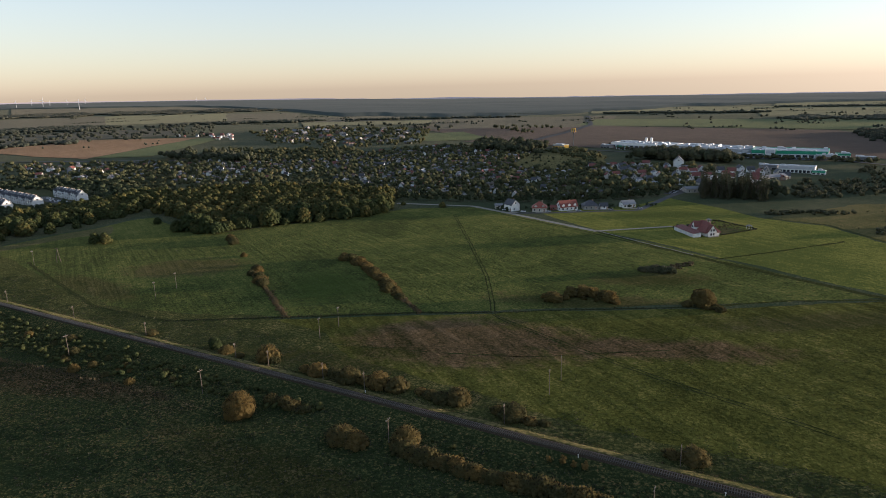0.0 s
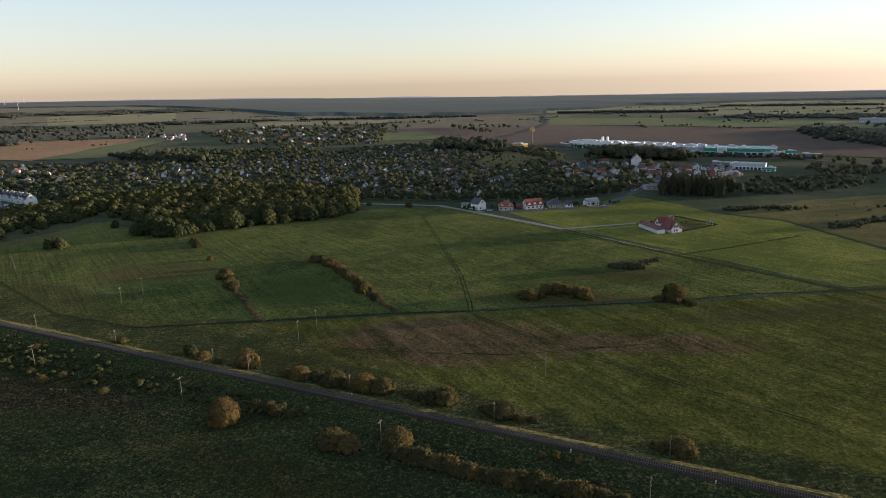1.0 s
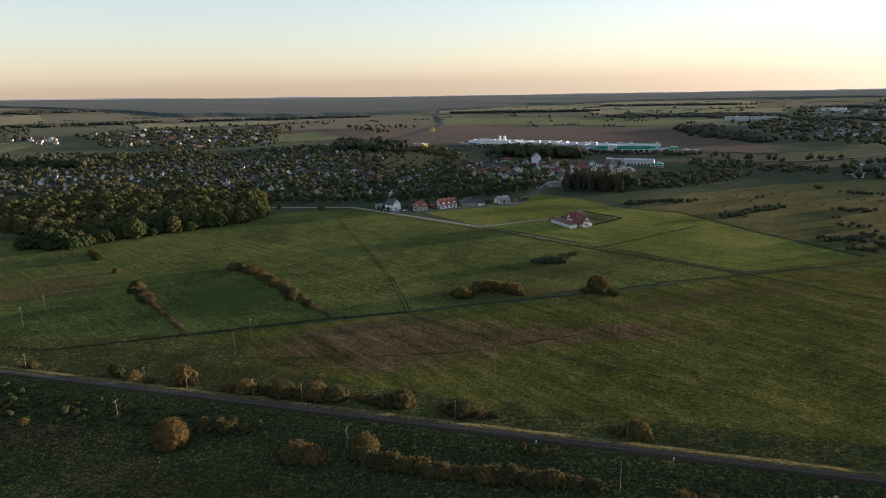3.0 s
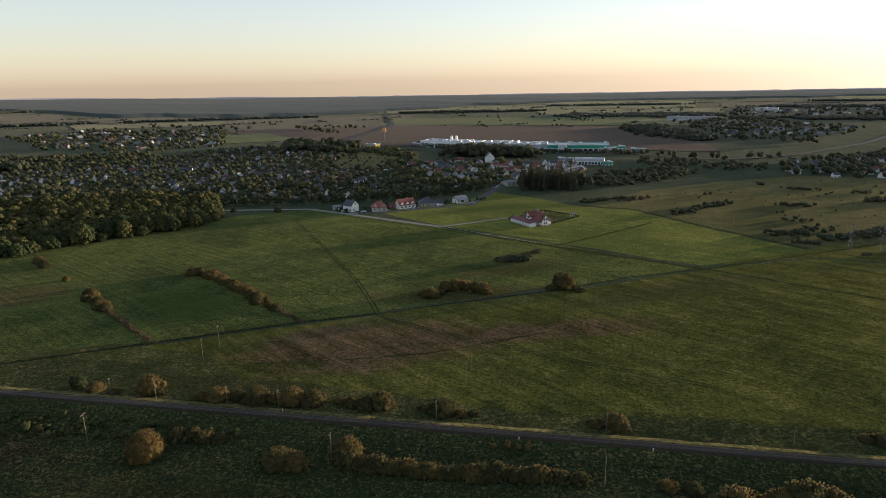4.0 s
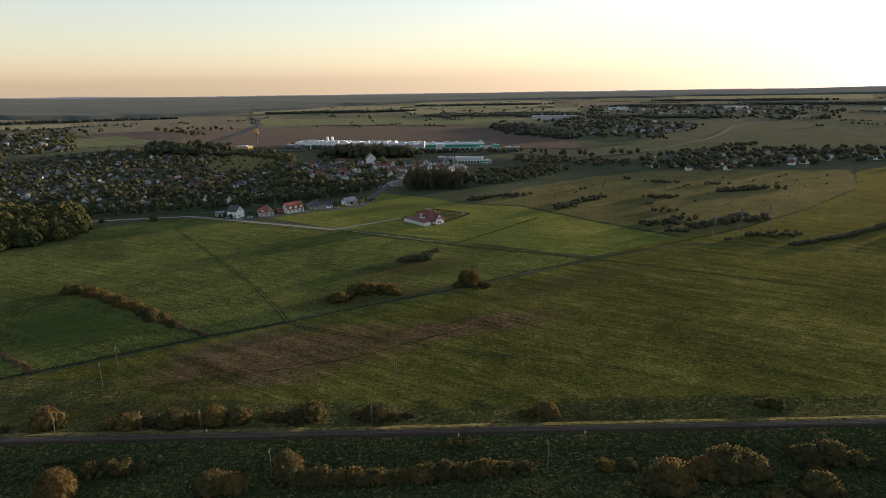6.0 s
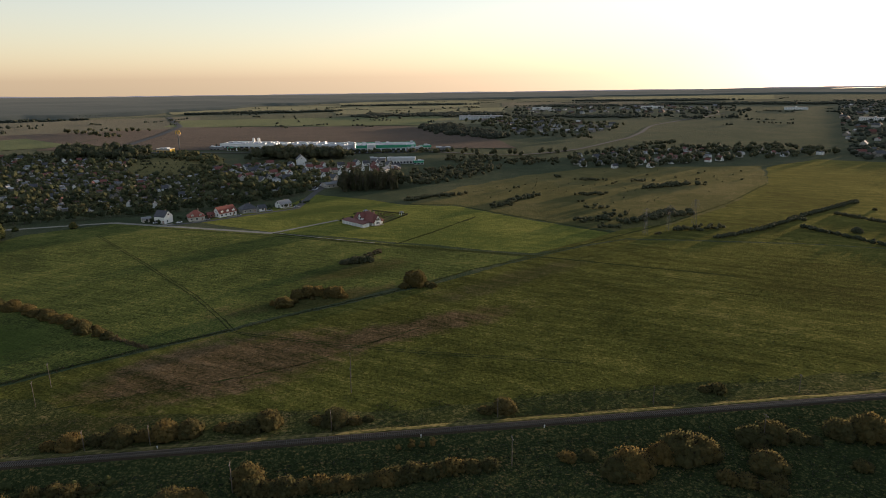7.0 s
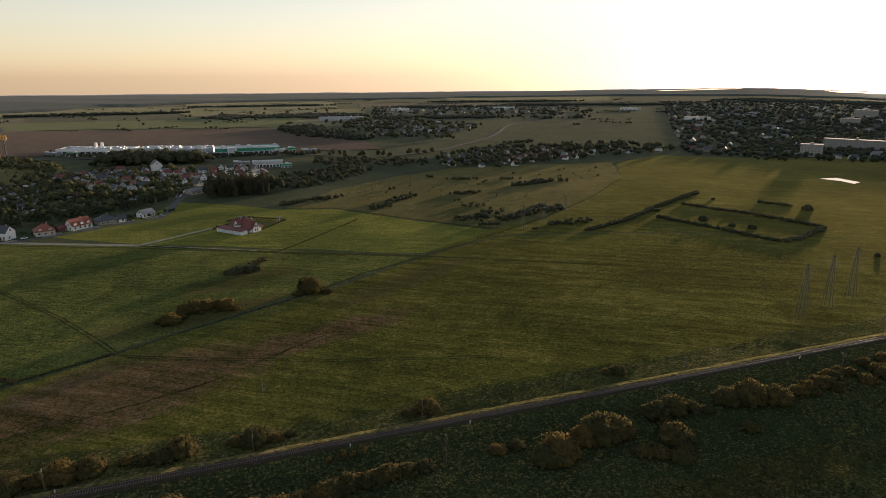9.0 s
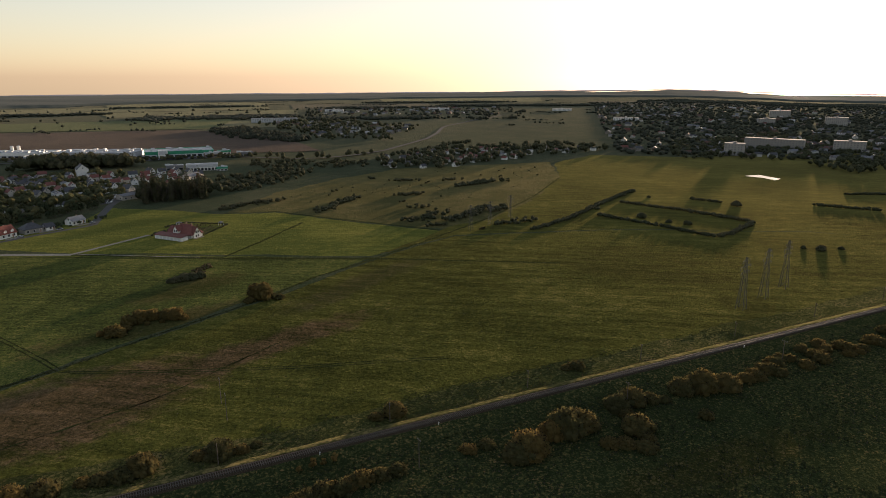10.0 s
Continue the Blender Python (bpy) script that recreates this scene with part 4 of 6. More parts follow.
for line in ([(169, 360), (212, 376), (238, 392), (270, 411), (347, 452)], [(242, 376), (249, 355), (257, 327), (262, 299), (266, 287)], [(268, 286), (282, 288), (315, 300), (327, 306)], [(295, 410), (300, 396), (314, 364), (325, 321), (327, 308)], [(359, 395), (371, 372)], [(430, 328), (456, 289)], [(506, 347), (538, 331)]):
    mass("hedge", row_spots(line, 0.6, 0.9, 0.9, 1.7), M_DARKLEAF, "long low dark hedge across the pasture", "hedge", 0.9, 26, 0.3)
for line, wide, lo, hi in (([(-17, 529), (6, 543), (37, 552)], 2.5, 1.4, 2.6), ([(52, 485), (75, 511), (101, 537)], 2.6, 1.3, 2.6), ([(148, 631), (156, 628)], 3, 1.2, 2.2), ([(167, 607), (187, 601)], 3.0, 1.2, 2.4), ([(135, 525), (160, 526)], 3.0, 1.4, 2.8), ([(128, 470), (138, 466)], 2.5, 1.2, 2.2), ([(97, 427), (118, 428), (136, 442)], 4.0, 1.2, 2.4), ([(107, 403), (120, 402)], 2.0, 1.0, 2.0), ([(130, 411), (142, 413)], 4.0, 1.8, 3.2), ([(150, 420), (163, 430), (178, 434), (193, 433)], 4.5, 1.6, 3.4), ([(209, 548), (222, 552), (240, 557), (272, 557)], 4.0, 1.5, 3.0), ([(215, 590), (230, 586)], 4.0, 1.2, 2.2), ([(155, 383), (171, 386), (187, 388)], 2.6, 1.3, 2.6), ([(136, 376), (141, 377)], 1.5, 0.9, 1.6), ([(254, 397), (260, 396)], 1.5, 1.2, 2.0)):
    mass("thicket", row_spots(line, 1.3, wide, lo, hi), M_DARKLEAF, "dark thicket of bushes on brownish heath", "thicket", 0.8, 40, 0.34)
mass("heath_bushes", [(x, y, 0.5 + 1.3 * rng.random() ** 3) for x, y in scatter([(60, 480), (24, 510), (50, 590), (200, 670), (380, 640), (300, 530), (190, 440)], 70, 8)] + [(240, 556, 4.2), (90, 572, 2.2), (94, 574, 1.8), (129, 496, 1.8), (125, 496, 1.5)], M_DARKLEAF, "scattered low bushes on brownish heath", "bushes", 0.8, 60, 0.34)
spots = [(x, y, 1.2 + 2.8 * rng.random() ** 2) for x, y in scatter(ALLOT, 3600, 3.6)]
spots = [q for q in spots if not inside(np.array([q[0]]), np.array([q[1]]), CLEARING)[0]]
spots += [(x, y, 1.5 + 2.6 * rng.random() ** 2) for x, y in scatter([(-1074, 540), (-873, 640), (-700, 640), (-650, 480), (-829, 412)], 330, 6)]
mass("woodland", [(x, y, 4.2 + 2.2 * rng.random()) for x, y in deep_wood], M_OAK, "dusky olive woodland beside the meadow", "trees", 1.5, 330, 0.48)
mass("garden_trees", spots, M_GARDENLEAF, "mass of dark garden trees between allotment huts", "trees", leaves=20, leaf=0.5, loose=0.45)
mass("village_trees", [(x, y, 2.5 + 3 * rng.random()) for poly, n in (([(-253, 794), (-139, 812), (-82, 785), (-82, 635), (-105, 594), (-207, 633)], 150), ([(-330, 930), (-226, 802), (-240, 900), (-300, 960)], 60), ([(-1164, 1150), (-1131, 1362), (-752, 1304), (-594, 1008), (-664, 916), (-890, 934)], 420), ([(-880, 790), (-690, 690), (-560, 800), (-700, 900)], 200)) for x, y in scatter(poly, n, 5)], M_GARDENLEAF, "dark trees among village houses", "trees", leaves=30, leaf=0.6)
mass("copse", [(x, y, 4.5 + 3.5 * rng.random()) for poly, n in (([(-200, 850), (-130, 850), (-60, 840), (-70, 880), (-170, 900)], 40), ([(-450, 910), (-325, 889), (-356, 985), (-497, 1040)], 110), ([(-75, 604), (-2, 600), (-15, 630), (-70, 636)], 26), ([(-900, 680), (-690, 680), (-700, 715), (-890, 740)], 60)) for x, y in scatter(poly, n, 6)], M_DARKLEAF, "dark copse of tall trees beside the village", "trees", 1.4, 60, 1.0)
mass("scrub", [(x, y, 2 + 2 * rng.random()) for poly, n in (([(-2, 600), (60, 640), (110, 700), (90, 760), (0, 700)], 120), ([(60, 760), (190, 720), (190, 780), (60, 840)], 70)) for x, y in scatter(poly, n, 4)], M_DARKLEAF, "dark scrub on waste ground", "scrub", 0.9, 40, 0.7)
mass("town_trees", [(x, y, 3 + 3 * rng.random()) for poly, n in (([(190, 698), (256, 662), (298, 686), (362, 702), (440, 716), (570, 742), (560, 850), (334, 860), (228, 803)], 230), ([(560, 620), (700, 520), (950, 500), (1000, 800), (700, 760)], 300), ([(207, 1546), (385, 1616), (518, 1285), (325, 1017), (236, 1082)], 260), ([(375, 900), (425, 905), (425, 930), (380, 925)], 12), ([(640, 420), (760, 420), (820, 500), (660, 500)], 60)) for x, y in scatter(poly, n, 6)], M_DARKLEAF, "dark trees among the houses of a town", "trees", 1.1, 34, 0.7)
mass("roadside_trees", [(x + rng.normal() * 4, y + rng.normal() * 4, 3.5 + 2 * rng.random()) for x, y, _ in along([(60, 865), (150, 822), (240, 840)], 14) + along([(-640, 1420), (-480, 1250)], 14) + along([(-600, 1430), (-470, 1400)], 16) + along([(-1000, 1130), (-700, 1290)], 30)], M_DARKLEAF, "row of dark roadside trees", "trees", 1.5, 40, 0.9)

mass("copse", [(x, y, 6 + 3.5 * rng.random()) for x, y in scatter([(-190, 858), (-130, 850), (-75, 838), (-80, 868), (-165, 895)], 55, 7)], M_DARKLEAF, "tall dark trees before the shopping halls", "trees", 1.5, 110, 1.0)
mass("copse", [(x, y, 4 + 3 * rng.random()) for x, y in scatter([(-585, 300), (-500, 335), (-510, 366), (-545, 425), (-588, 440), (-582, 370)], 110, 6)], M_OAK, "dusky trees between terraces and meadow", "trees", 1.3, 260, 0.42)
mass("copse", [(x, y, 2.6 + 2.4 * rng.random()) for x, y in scatter([(-530, 240), (-494, 290), (-494, 332), (-512, 366), (-590, 330), (-590, 240)], 95, 5)], M_OAK, "olive trees at the western meadow edge", "trees", 1.2, 350, 0.32)

mass("garden_trees", [(x, y, 2 + 2.2 * rng.random()) for poly, n in (([(-585, 395), (-600, 440), (-720, 480), (-840, 440), (-830, 390), (-700, 412), (-620, 396)], 170), ([(-660, 300), (-565, 262), (-592, 360), (-610, 362), (-628, 330)], 70)) for x, y in scatter(poly, n, 5)], M_GARDENLEAF, "dark trees round white terraces", "trees", leaves=60, leaf=0.6)

# poplars in front of the village
poplar_lobes = [(rng.normal() * 0.3, rng.normal() * 0.3, 1.6 + 1.75 * i, 1.55 - 0.095 * i) for i in range(13)]
poplars = [plant("poplar", poplar_lobes, 700, 0.45, M_DARKLEAF, 19.0, "tall slender dark poplar in a dense row", "tree", radius=0.3)]
put(poplars, [(x + rng.normal() * 1.5, y + rng.normal() * 3, 0.75 + 0.45 * rng.random()) for x, y, _ in along([(-72, 588), (-45, 592), (-18, 590)], 1.9) + along([(-66, 600), (-20, 602)], 2.6)], "poplar row")
retire(oaks + gardens + poplars + darks)

# far woods
def belt(az0, az1, r0, r1, n, lo=9, hi=16):
    a = np.radians(az0 + (az1 - az0) * rng.random(n))
    r = np.sqrt(r0 ** 2 + (r1 ** 2 - r0 ** 2) * rng.random(n))
    return [(q * math.cos(b), q * math.sin(b), lo + (hi - lo) * rng.random()) for b, q in zip(a, r)]


def crowns(spots, base=ICO1, squash=0.65):
    """Rounded, uneven tree crowns standing on the land, past counting; spots: (x, y, radius). Gives vertices and faces."""
    p = np.array(spots, float)
    n, m = len(p), len(base[0])
    z = np.array([gz(x, y) for x, y, _ in spots])
    r = p[:, 2][:, None, None] * (0.8 + 0.4 * rng.random((n, m, 1)))
    v = base[0][None] * r * np.array([1.0, 1.0, squash])
    v += np.stack([p[:, 0], p[:, 1], z + 0.55 * p[:, 2]], 1)[:, None]
    f = (np.asarray(base[1])[None] + m * np.arange(n)[:, None, None]).reshape(-1, 3)
    return v.reshape(-1, 3), f


def wood_strip(az0, az1, r0, r1, seed, gap=10.0):
    """A belt of far woodland with a ragged outline: closely set crowns."""
    n = int(radians(az1 - az0) * (r0 + r1) / 2 * (r1 - r0) / (gap * gap))
    a = az0 + (az1 - az0) * rng.random(n)
    q = 2 * rng.random(n) - 1
    out = []
    for az, t in zip(a, q):
        k = (az - az0) / (az1 - az0)
        half = max(0.1, 0.65 + 0.9 * noise.noise(Vector((az * 0.55, seed, 0)))) * min(1.0, 0.15 + 6 * k, 0.15 + 6 * (1 - k))
        if abs(t) > half:
            continue
        r = (r0 + r1) / 2 + t * (r1 - r0) / 2 + 40 * noise.noise(Vector((az * 0.4, seed, 5)))
        out.append((r * math.cos(radians(az)), r * math.sin(radians(az)), 3.8 + 3.0 * rng.random()))
    if out:
        v, f = crowns(out)
        tagged(part_np("wood_belt", v, f, M_FARLEAF), "dark belt of far woodland between fields", "woods", kind="stuff")


def canopy(az0, az1, r1, lift, seed):
    """The closed roof of the far woods: an uneven sheet that rises gently from the fields."""
    na, nr = int((az1 - az0) * 5), 90
    v, f = [], []
    for i in range(nr + 1):
        for j in range(na + 1):
            a = az0 + (az1 - az0) * j / na
            r0 = float(np.interp(a, [26, 60, 87, 99, 104, 113, 127, 133, 139, 156], [3300, 3600, 3150, 2700, 2400, 2060, 2290, 2900, 3700, 3960]))
            r0 += 120 * noise.noise(Vector((a * 0.3, 0.0, seed))) + 50 * noise.noise(Vector((a * 0.9, 0.0, seed)))
            r = r0 + (r1 - r0) * i / nr
            x, y = r * math.cos(radians(a)), r * math.sin(radians(a))
            h = lift * (0.85 + 0.25 * noise.noise(Vector((x * 0.0025, y * 0.0025, seed))))
            v.append((x, y, gz(x, y) + h * min(1.0, i / 7) - (1.0 if i == 0 else 0.0)))
    for i in range(nr):
        for j in range(na):
            a = i * (na + 1) + j
            f.append((a, a + na + 1, a + na + 2, a + 1))
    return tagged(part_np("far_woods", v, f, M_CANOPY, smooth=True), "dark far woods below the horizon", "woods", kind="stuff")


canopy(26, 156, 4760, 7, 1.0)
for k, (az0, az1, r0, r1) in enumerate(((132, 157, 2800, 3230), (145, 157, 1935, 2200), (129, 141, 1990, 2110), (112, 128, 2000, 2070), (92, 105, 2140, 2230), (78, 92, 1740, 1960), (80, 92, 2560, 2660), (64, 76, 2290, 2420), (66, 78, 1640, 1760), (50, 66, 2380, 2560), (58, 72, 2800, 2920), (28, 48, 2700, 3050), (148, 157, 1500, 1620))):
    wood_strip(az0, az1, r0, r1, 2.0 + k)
far_spots = belt(138, 156, 1560, 2050, 260, 3.5, 6) + belt(116, 131, 1560, 1800, 40, 3.5, 6)
far_spots += belt(26, 50, 1050, 2000, 420, 3.5, 6) + belt(58, 78, 1650, 2300, 200, 3.5, 6) + belt(76, 100, 1600, 2400, 40, 3, 5)
far_spots += [(x, y, 4.5 + 2.5 * rng.random()) for x, y in scatter([(79, 1384), (162, 1418), (218, 1085), (175, 1061), (98, 1187)], 150, 7)]
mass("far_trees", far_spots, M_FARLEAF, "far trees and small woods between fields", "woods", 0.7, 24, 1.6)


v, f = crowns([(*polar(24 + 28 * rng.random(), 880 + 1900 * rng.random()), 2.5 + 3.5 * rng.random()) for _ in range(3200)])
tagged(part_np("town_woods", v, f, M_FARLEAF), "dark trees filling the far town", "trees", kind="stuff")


def tree_line(a0, r0, a1, r1, step=9, lo=2.2, hi=4.5):
    """A broken row of far hedgerow trees between two places given by bearing and distance."""
    out = []
    for x, y, _ in along([polar(a0, r0), polar(a1, r1)], step):
        if noise.noise(Vector((x * 0.012, y * 0.012, 7.7))) > 0.05:
            out.append((x + rng.normal() * 3, y + rng.normal() * 3, lo + (hi - lo) * rng.random()))
    return out


rows = []
for az in np.arange(30, 156, 3.1):
    for r in (1500, 1850, 2150, 2500, 2900):
        if 118 < az < 140 and r < 1800:
            continue
        a, q = az + rng.normal() * 1.2, r * (1 + 0.08 * rng.normal())
        rows += tree_line(a, q, a + rng.normal() * 3.5, q * (1 + 0.035 * rng.normal()), 5, 1.8, 3.6)
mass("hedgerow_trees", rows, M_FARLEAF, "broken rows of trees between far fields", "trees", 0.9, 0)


# ---- hills on the horizon, haze painted as a pale glow ----
def hills(r, drop, colour, glow, seed):
    az = np.radians(np.linspace(18, 176, 400))
    v, f = [], []
    for i, a in enumerate(az):
        h = far_height(math.degrees(a)) * (min(1.0, (r - 900) / 4000)) ** 1.2 - drop
        h += 7 * noise.noise(Vector((a * 9, seed, 0))) + 3 * noise.noise(Vector((a * 60, seed, 2)))
        v += [(r * math.cos(a), r * math.sin(a), -160), (r * math.cos(a), r * math.sin(a), h)]
        if i:
            f.append((2 * i - 2, 2 * i - 1, 2 * i + 1, 2 * i))
    m, nt, p = blank("hills_haze_glow")
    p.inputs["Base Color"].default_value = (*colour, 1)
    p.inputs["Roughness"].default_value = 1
    # the hills emit a little of their own colour in place of haze
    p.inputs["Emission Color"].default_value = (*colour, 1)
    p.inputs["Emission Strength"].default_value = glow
    tagged(part_np("backdrop", v, f, m), "low hills on the horizon, haze painted as a glow", "hills", kind="structure")


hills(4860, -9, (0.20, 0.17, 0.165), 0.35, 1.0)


# ---- buildings ----
def gable_body(bm, w, d, h, rh):
    """Walls with gables at both ends; the ridge runs along x."""
    x, y = w / 2, d / 2
    pts = [(-x, -y, -0.3), (x, -y, -0.3), (x, y, -0.3), (-x, y, -0.3), (-x, -y, h), (x, -y, h), (x, y, h), (-x, y, h), (-x, 0, h + rh), (x, 0, h + rh)]
    v = [bm.verts.new(p) for p in pts]
    for f in ((0, 1, 5, 4), (2, 3, 7, 6), (1, 2, 6, 9, 5), (3, 0, 4, 8, 7), (3, 2, 1, 0)):
        bm.faces.new([v[i] for i in f])
    return bm


def gable_roof(bm, w, d, h, rh, over=0.45, thick=0.22):
    """Two tiled slopes with thickness and eaves."""
    x, y = w / 2 + over, d / 2 + over
    drop = rh * over / (d / 2)
    for s in (-1, 1):
        lo = [(-x, s * y, h - drop), (x, s * y, h - drop), (x, 0, h + rh), (-x, 0, h + rh)]
        a = [bm.verts.new((p[0], p[1], p[2] + 0.01)) for p in lo]
        b = [bm.verts.new((p[0], p[1], p[2] + thick)) for p in lo]
        bm.faces.new(a[::-1])
        bm.faces.new(b)
        for i in range(4):
            bm.faces.new((a[i], a[(i + 1) % 4], b[(i + 1) % 4], b[i]))
    return bm


def hip_roof(bm, w, d, h, rh, over=0.5, cut=0.5):
    x, y = w / 2 + over, d / 2 + over
    r = max(0.1, x - y * cut * 2)
    lo = [bm.verts.new(p) for p in ((-x, -y, h), (x, -y, h), (x, y, h), (-x, y, h))]
    lo2 = [bm.verts.new(p) for p in ((-x, -y, h + 0.2), (x, -y, h + 0.2), (x, y, h + 0.2), (-x, y, h + 0.2))]
    a, b = bm.verts.new((-r, 0, h + rh)), bm.verts.new((r, 0, h + rh))
    bm.faces.new(lo[::-1])
    for i in range(4):
        bm.faces.new((lo[i], lo[(i + 1) % 4], lo2[(i + 1) % 4], lo2[i]))
    bm.faces.new((lo2[0], lo2[1], b, a))
    bm.faces.new((lo2[2], lo2[3], a, b))
    bm.faces.new((lo2[1], lo2[2], b))
    bm.faces.new((lo2[3], lo2[0], a))
    return bm


def window(root, x, y, z, w, h, face, name="window"):
    """A framed pane set in a wall; face: 'y-' or 'x+' and so on."""
    s = -1 if face[1] == "-" else 1
    bm, fr = bmesh.new(), bmesh.new()
    if face[0] == "y":
        box_bm(bm, x - w / 2, min(y, y + s * 0.05), z, x + w / 2, max(y, y + s * 0.05), z + h)
        box_bm(fr, x - w / 2 - 0.12, min(y, y + s * 0.03), z - 0.12, x + w / 2 + 0.12, max(y, y + s * 0.03), z + h + 0.12)
    else:
        box_bm(bm, min(x, x + s * 0.05), y - w / 2, z, max(x, x + s * 0.05), y + w / 2, z + h)
        box_bm(fr, min(x, x + s * 0.03), y - w / 2 - 0.12, z - 0.12, max(x, x + s * 0.03), y + w / 2 + 0.12, z + h + 0.12)
    if name == "pane":
        fr.free()
        return part("window", bm, M_GLASSD, root)
    q = part(name, fr, M_WHITE, root)
    part("pane", bm, M_GLASSD, q)
    return q


def slab(name, x0, y0, z0, x1, y1, z1, material, root, label=""):
    return part(name, box_bm(bmesh.new(), x0, y0, z0, x1, y1, z1), material, root, label)


def house(w, d, h, rh, wall, roof, label, name="house", hip=False, windows=3, dormers=0, chimney=True, category="house", plain=False):
    root = tagged(new(name), label, category)
    if hip:
        part("wall", box_bm(bmesh.new(), -w / 2, -d / 2, -0.3, w / 2, d / 2, h), wall, root)
        part("roof", hip_roof(bmesh.new(), w, d, h, rh), roof, root)
    else:
        part("wall", gable_body(bmesh.new(), w, d, h, rh), wall, root)
        part("roof", gable_roof(bmesh.new(), w, d, h, rh), roof, root)
    if chimney:
        slab("chimney", w * 0.15, 0.3, h + rh * 0.4, w * 0.15 + 0.7, 1.0, h + rh + 0.7, M_BRICKW, root)
    for i in range(windows):
        x = -w / 2 + w * (i + 0.5) / windows
        window(root, x, -d / 2, 0.9, 1.3, 1.4, "y-", "pane" if plain else "window")
    if plain:
        return root
    if windows and not hip:
        for s, fc in ((-1, "x-"), (1, "x+")):
            window(root, s * w / 2, -d * 0.18, 0.9, 1.2, 1.4, fc)
            if rh > 2.5:
                window(root, s * w / 2, 0, h + 0.5, 1.2, 1.3, fc)
    if windows:
        slab("door", w * 0.28, -d / 2 - 0.06, 0, w * 0.28 + 1.0, -d / 2, 2.1, M_BRICKW, root)
    for i in range(dormers):
        x = -w / 2 + w * (i + 0.5) / dormers
        g = gable_body(bmesh.new(), 2.6, 2.2, 1.5, 0.9)
        bmesh.ops.transform(g, matrix=Matrix.Translation((x, -d / 2 + 1.5, h + 0.2)) @ Matrix.Rotation(radians(90), 4, "Z"), verts=g.verts)
        dm = part("dormer", g, wall, root)
        g = gable_roof(bmesh.new(), 2.6, 2.2, 1.5, 0.9, 0.25, 0.15)
        bmesh.ops.transform(g, matrix=Matrix.Translation((x, -d / 2 + 1.5, h + 0.2)) @ Matrix.Rotation(radians(90), 4, "Z"), verts=g.verts)
        part("dormer_roof", g, roof, dm)
    return root


def stand(ob, x, y, turn):
    ob.matrix_basis = Matrix.Translation((x, y, gz(x, y))) @ Matrix.Rotation(radians(turn), 4, "Z")
    return ob


# the lone farmhouse in the meadow: steep red roofs with two white cross gables
def farmhouse():
    root = tagged(new("farmhouse"), "large white house with steep red tiled roofs in the meadow", "house")
    slab("wall", -8.5, -5, -0.3, 8.5, 5, 2.5, M_WHITE, root)
    part("roof", hip_roof(bmesh.new(), 17, 10, 2.2, 6.2, 0.9, 0.42), M_REDROOF, root)
    for m, w, h, rh, face in ((Matrix.Translation((6.9, -0.8, 0)), 6.0, 3.3, 4.0, "x"), (Matrix.Translation((-3.4, -3.6, 0)) @ Matrix.Rotation(radians(90), 4, "Z"), 4.4, 4.9, 3.0, "y")):
        g = gable_body(bmesh.new(), 6.0, w, h, rh)
        bmesh.ops.transform(g, matrix=m, verts=g.verts)
        gb = part("gable", g, M_WHITE, root, "white cross gable")
        g = gable_roof(bmesh.new(), 6.0, w, h, rh, 0.4)
        bmesh.ops.transform(g, matrix=m, verts=g.verts)
        part("gable_roof", g, M_REDROOF, gb)
        for z in (0.7, 3.4):
            for o in (-0.9, 0.9):
                if face == "x":
                    window(gb, 9.9, -0.8 + o, z, 1.1, 1.5, "x+")
                else:
                    window(gb, -3.4 + o, -6.6, z + 0.4, 1.1, 1.5, "y-")
    window(root, 0.3, -5.0, 0.2, 1.4, 2.2, "y-", "door")
    slab("chimney", -1.0, 0.4, 6.0, -0.2, 1.2, 9.4, M_BRICKW, root)
    slab("chimney", 3.6, 0.4, 6.0, 4.3, 1.1, 9.2, M_BRICKW, root)
    g = gable_body(bmesh.new(), 6.0, 7.5, 2.2, 3.6)
    bmesh.ops.transform(g, matrix=Matrix.Translation((-11.4, 0.4, 0)), verts=g.verts)
    wing = part("side_wing", g, M_WHITE, root, "low white side wing")
    g = gable_roof(bmesh.new(), 6.0, 7.5, 2.2, 3.6, 0.5)
    bmesh.ops.transform(g, matrix=Matrix.Translation((-11.4, 0.4, 0)), verts=g.verts)
    part("wing_roof", g, M_REDROOF, wing)
    slab("terrace", 10.05, -4.5, 0, 12.0, 3.0, 0.25, M_DIRT, root)
    return root


stand(farmhouse(), -50.0, 449.0, -51.7)


def garage_wing():
    root = tagged(new("garage"), "long low white garage with a red pent roof", "garage")
    slab("wall", 0, 0, -0.3, 24, 5.5, 2.5, M_WHITE, root)
    bm = bmesh.new()
    box_bm(bm, -0.4, -0.4, 2.5, 24.4, 5.9, 2.7)
    for v in bm.verts:
        if v.co.y > 3:
            v.co.z += 0.9
    part("roof", bm, M_REDROOF, root)
    for i in range(7):
        slab("garage_door", 1.2 + i * 3.2, -0.06, 0, 3.7 + i * 3.2, 0, 2.1, M_CLAD, root)
    return root


stand(garage_wing(), -70, 452, -51.7)
mass("garden_hedge", row_spots([(-40, 446), (-20, 473), (-48, 494), (-62, 482)], 0.8, 0.15, 0.45, 0.7), M_DARKLEAF, "clipped dark hedge round the house garden", "hedge", 0.9, 14, 0.3)
mass("garden_shrubs", row_spots([(-70, 459), (-62, 468), (-52, 474)], 2.4, 0.8, 0.8, 1.6), M_DARKLEAF, "round clipped shrubs beside the driveway", "shrubs", 1.0, 20, 0.3)
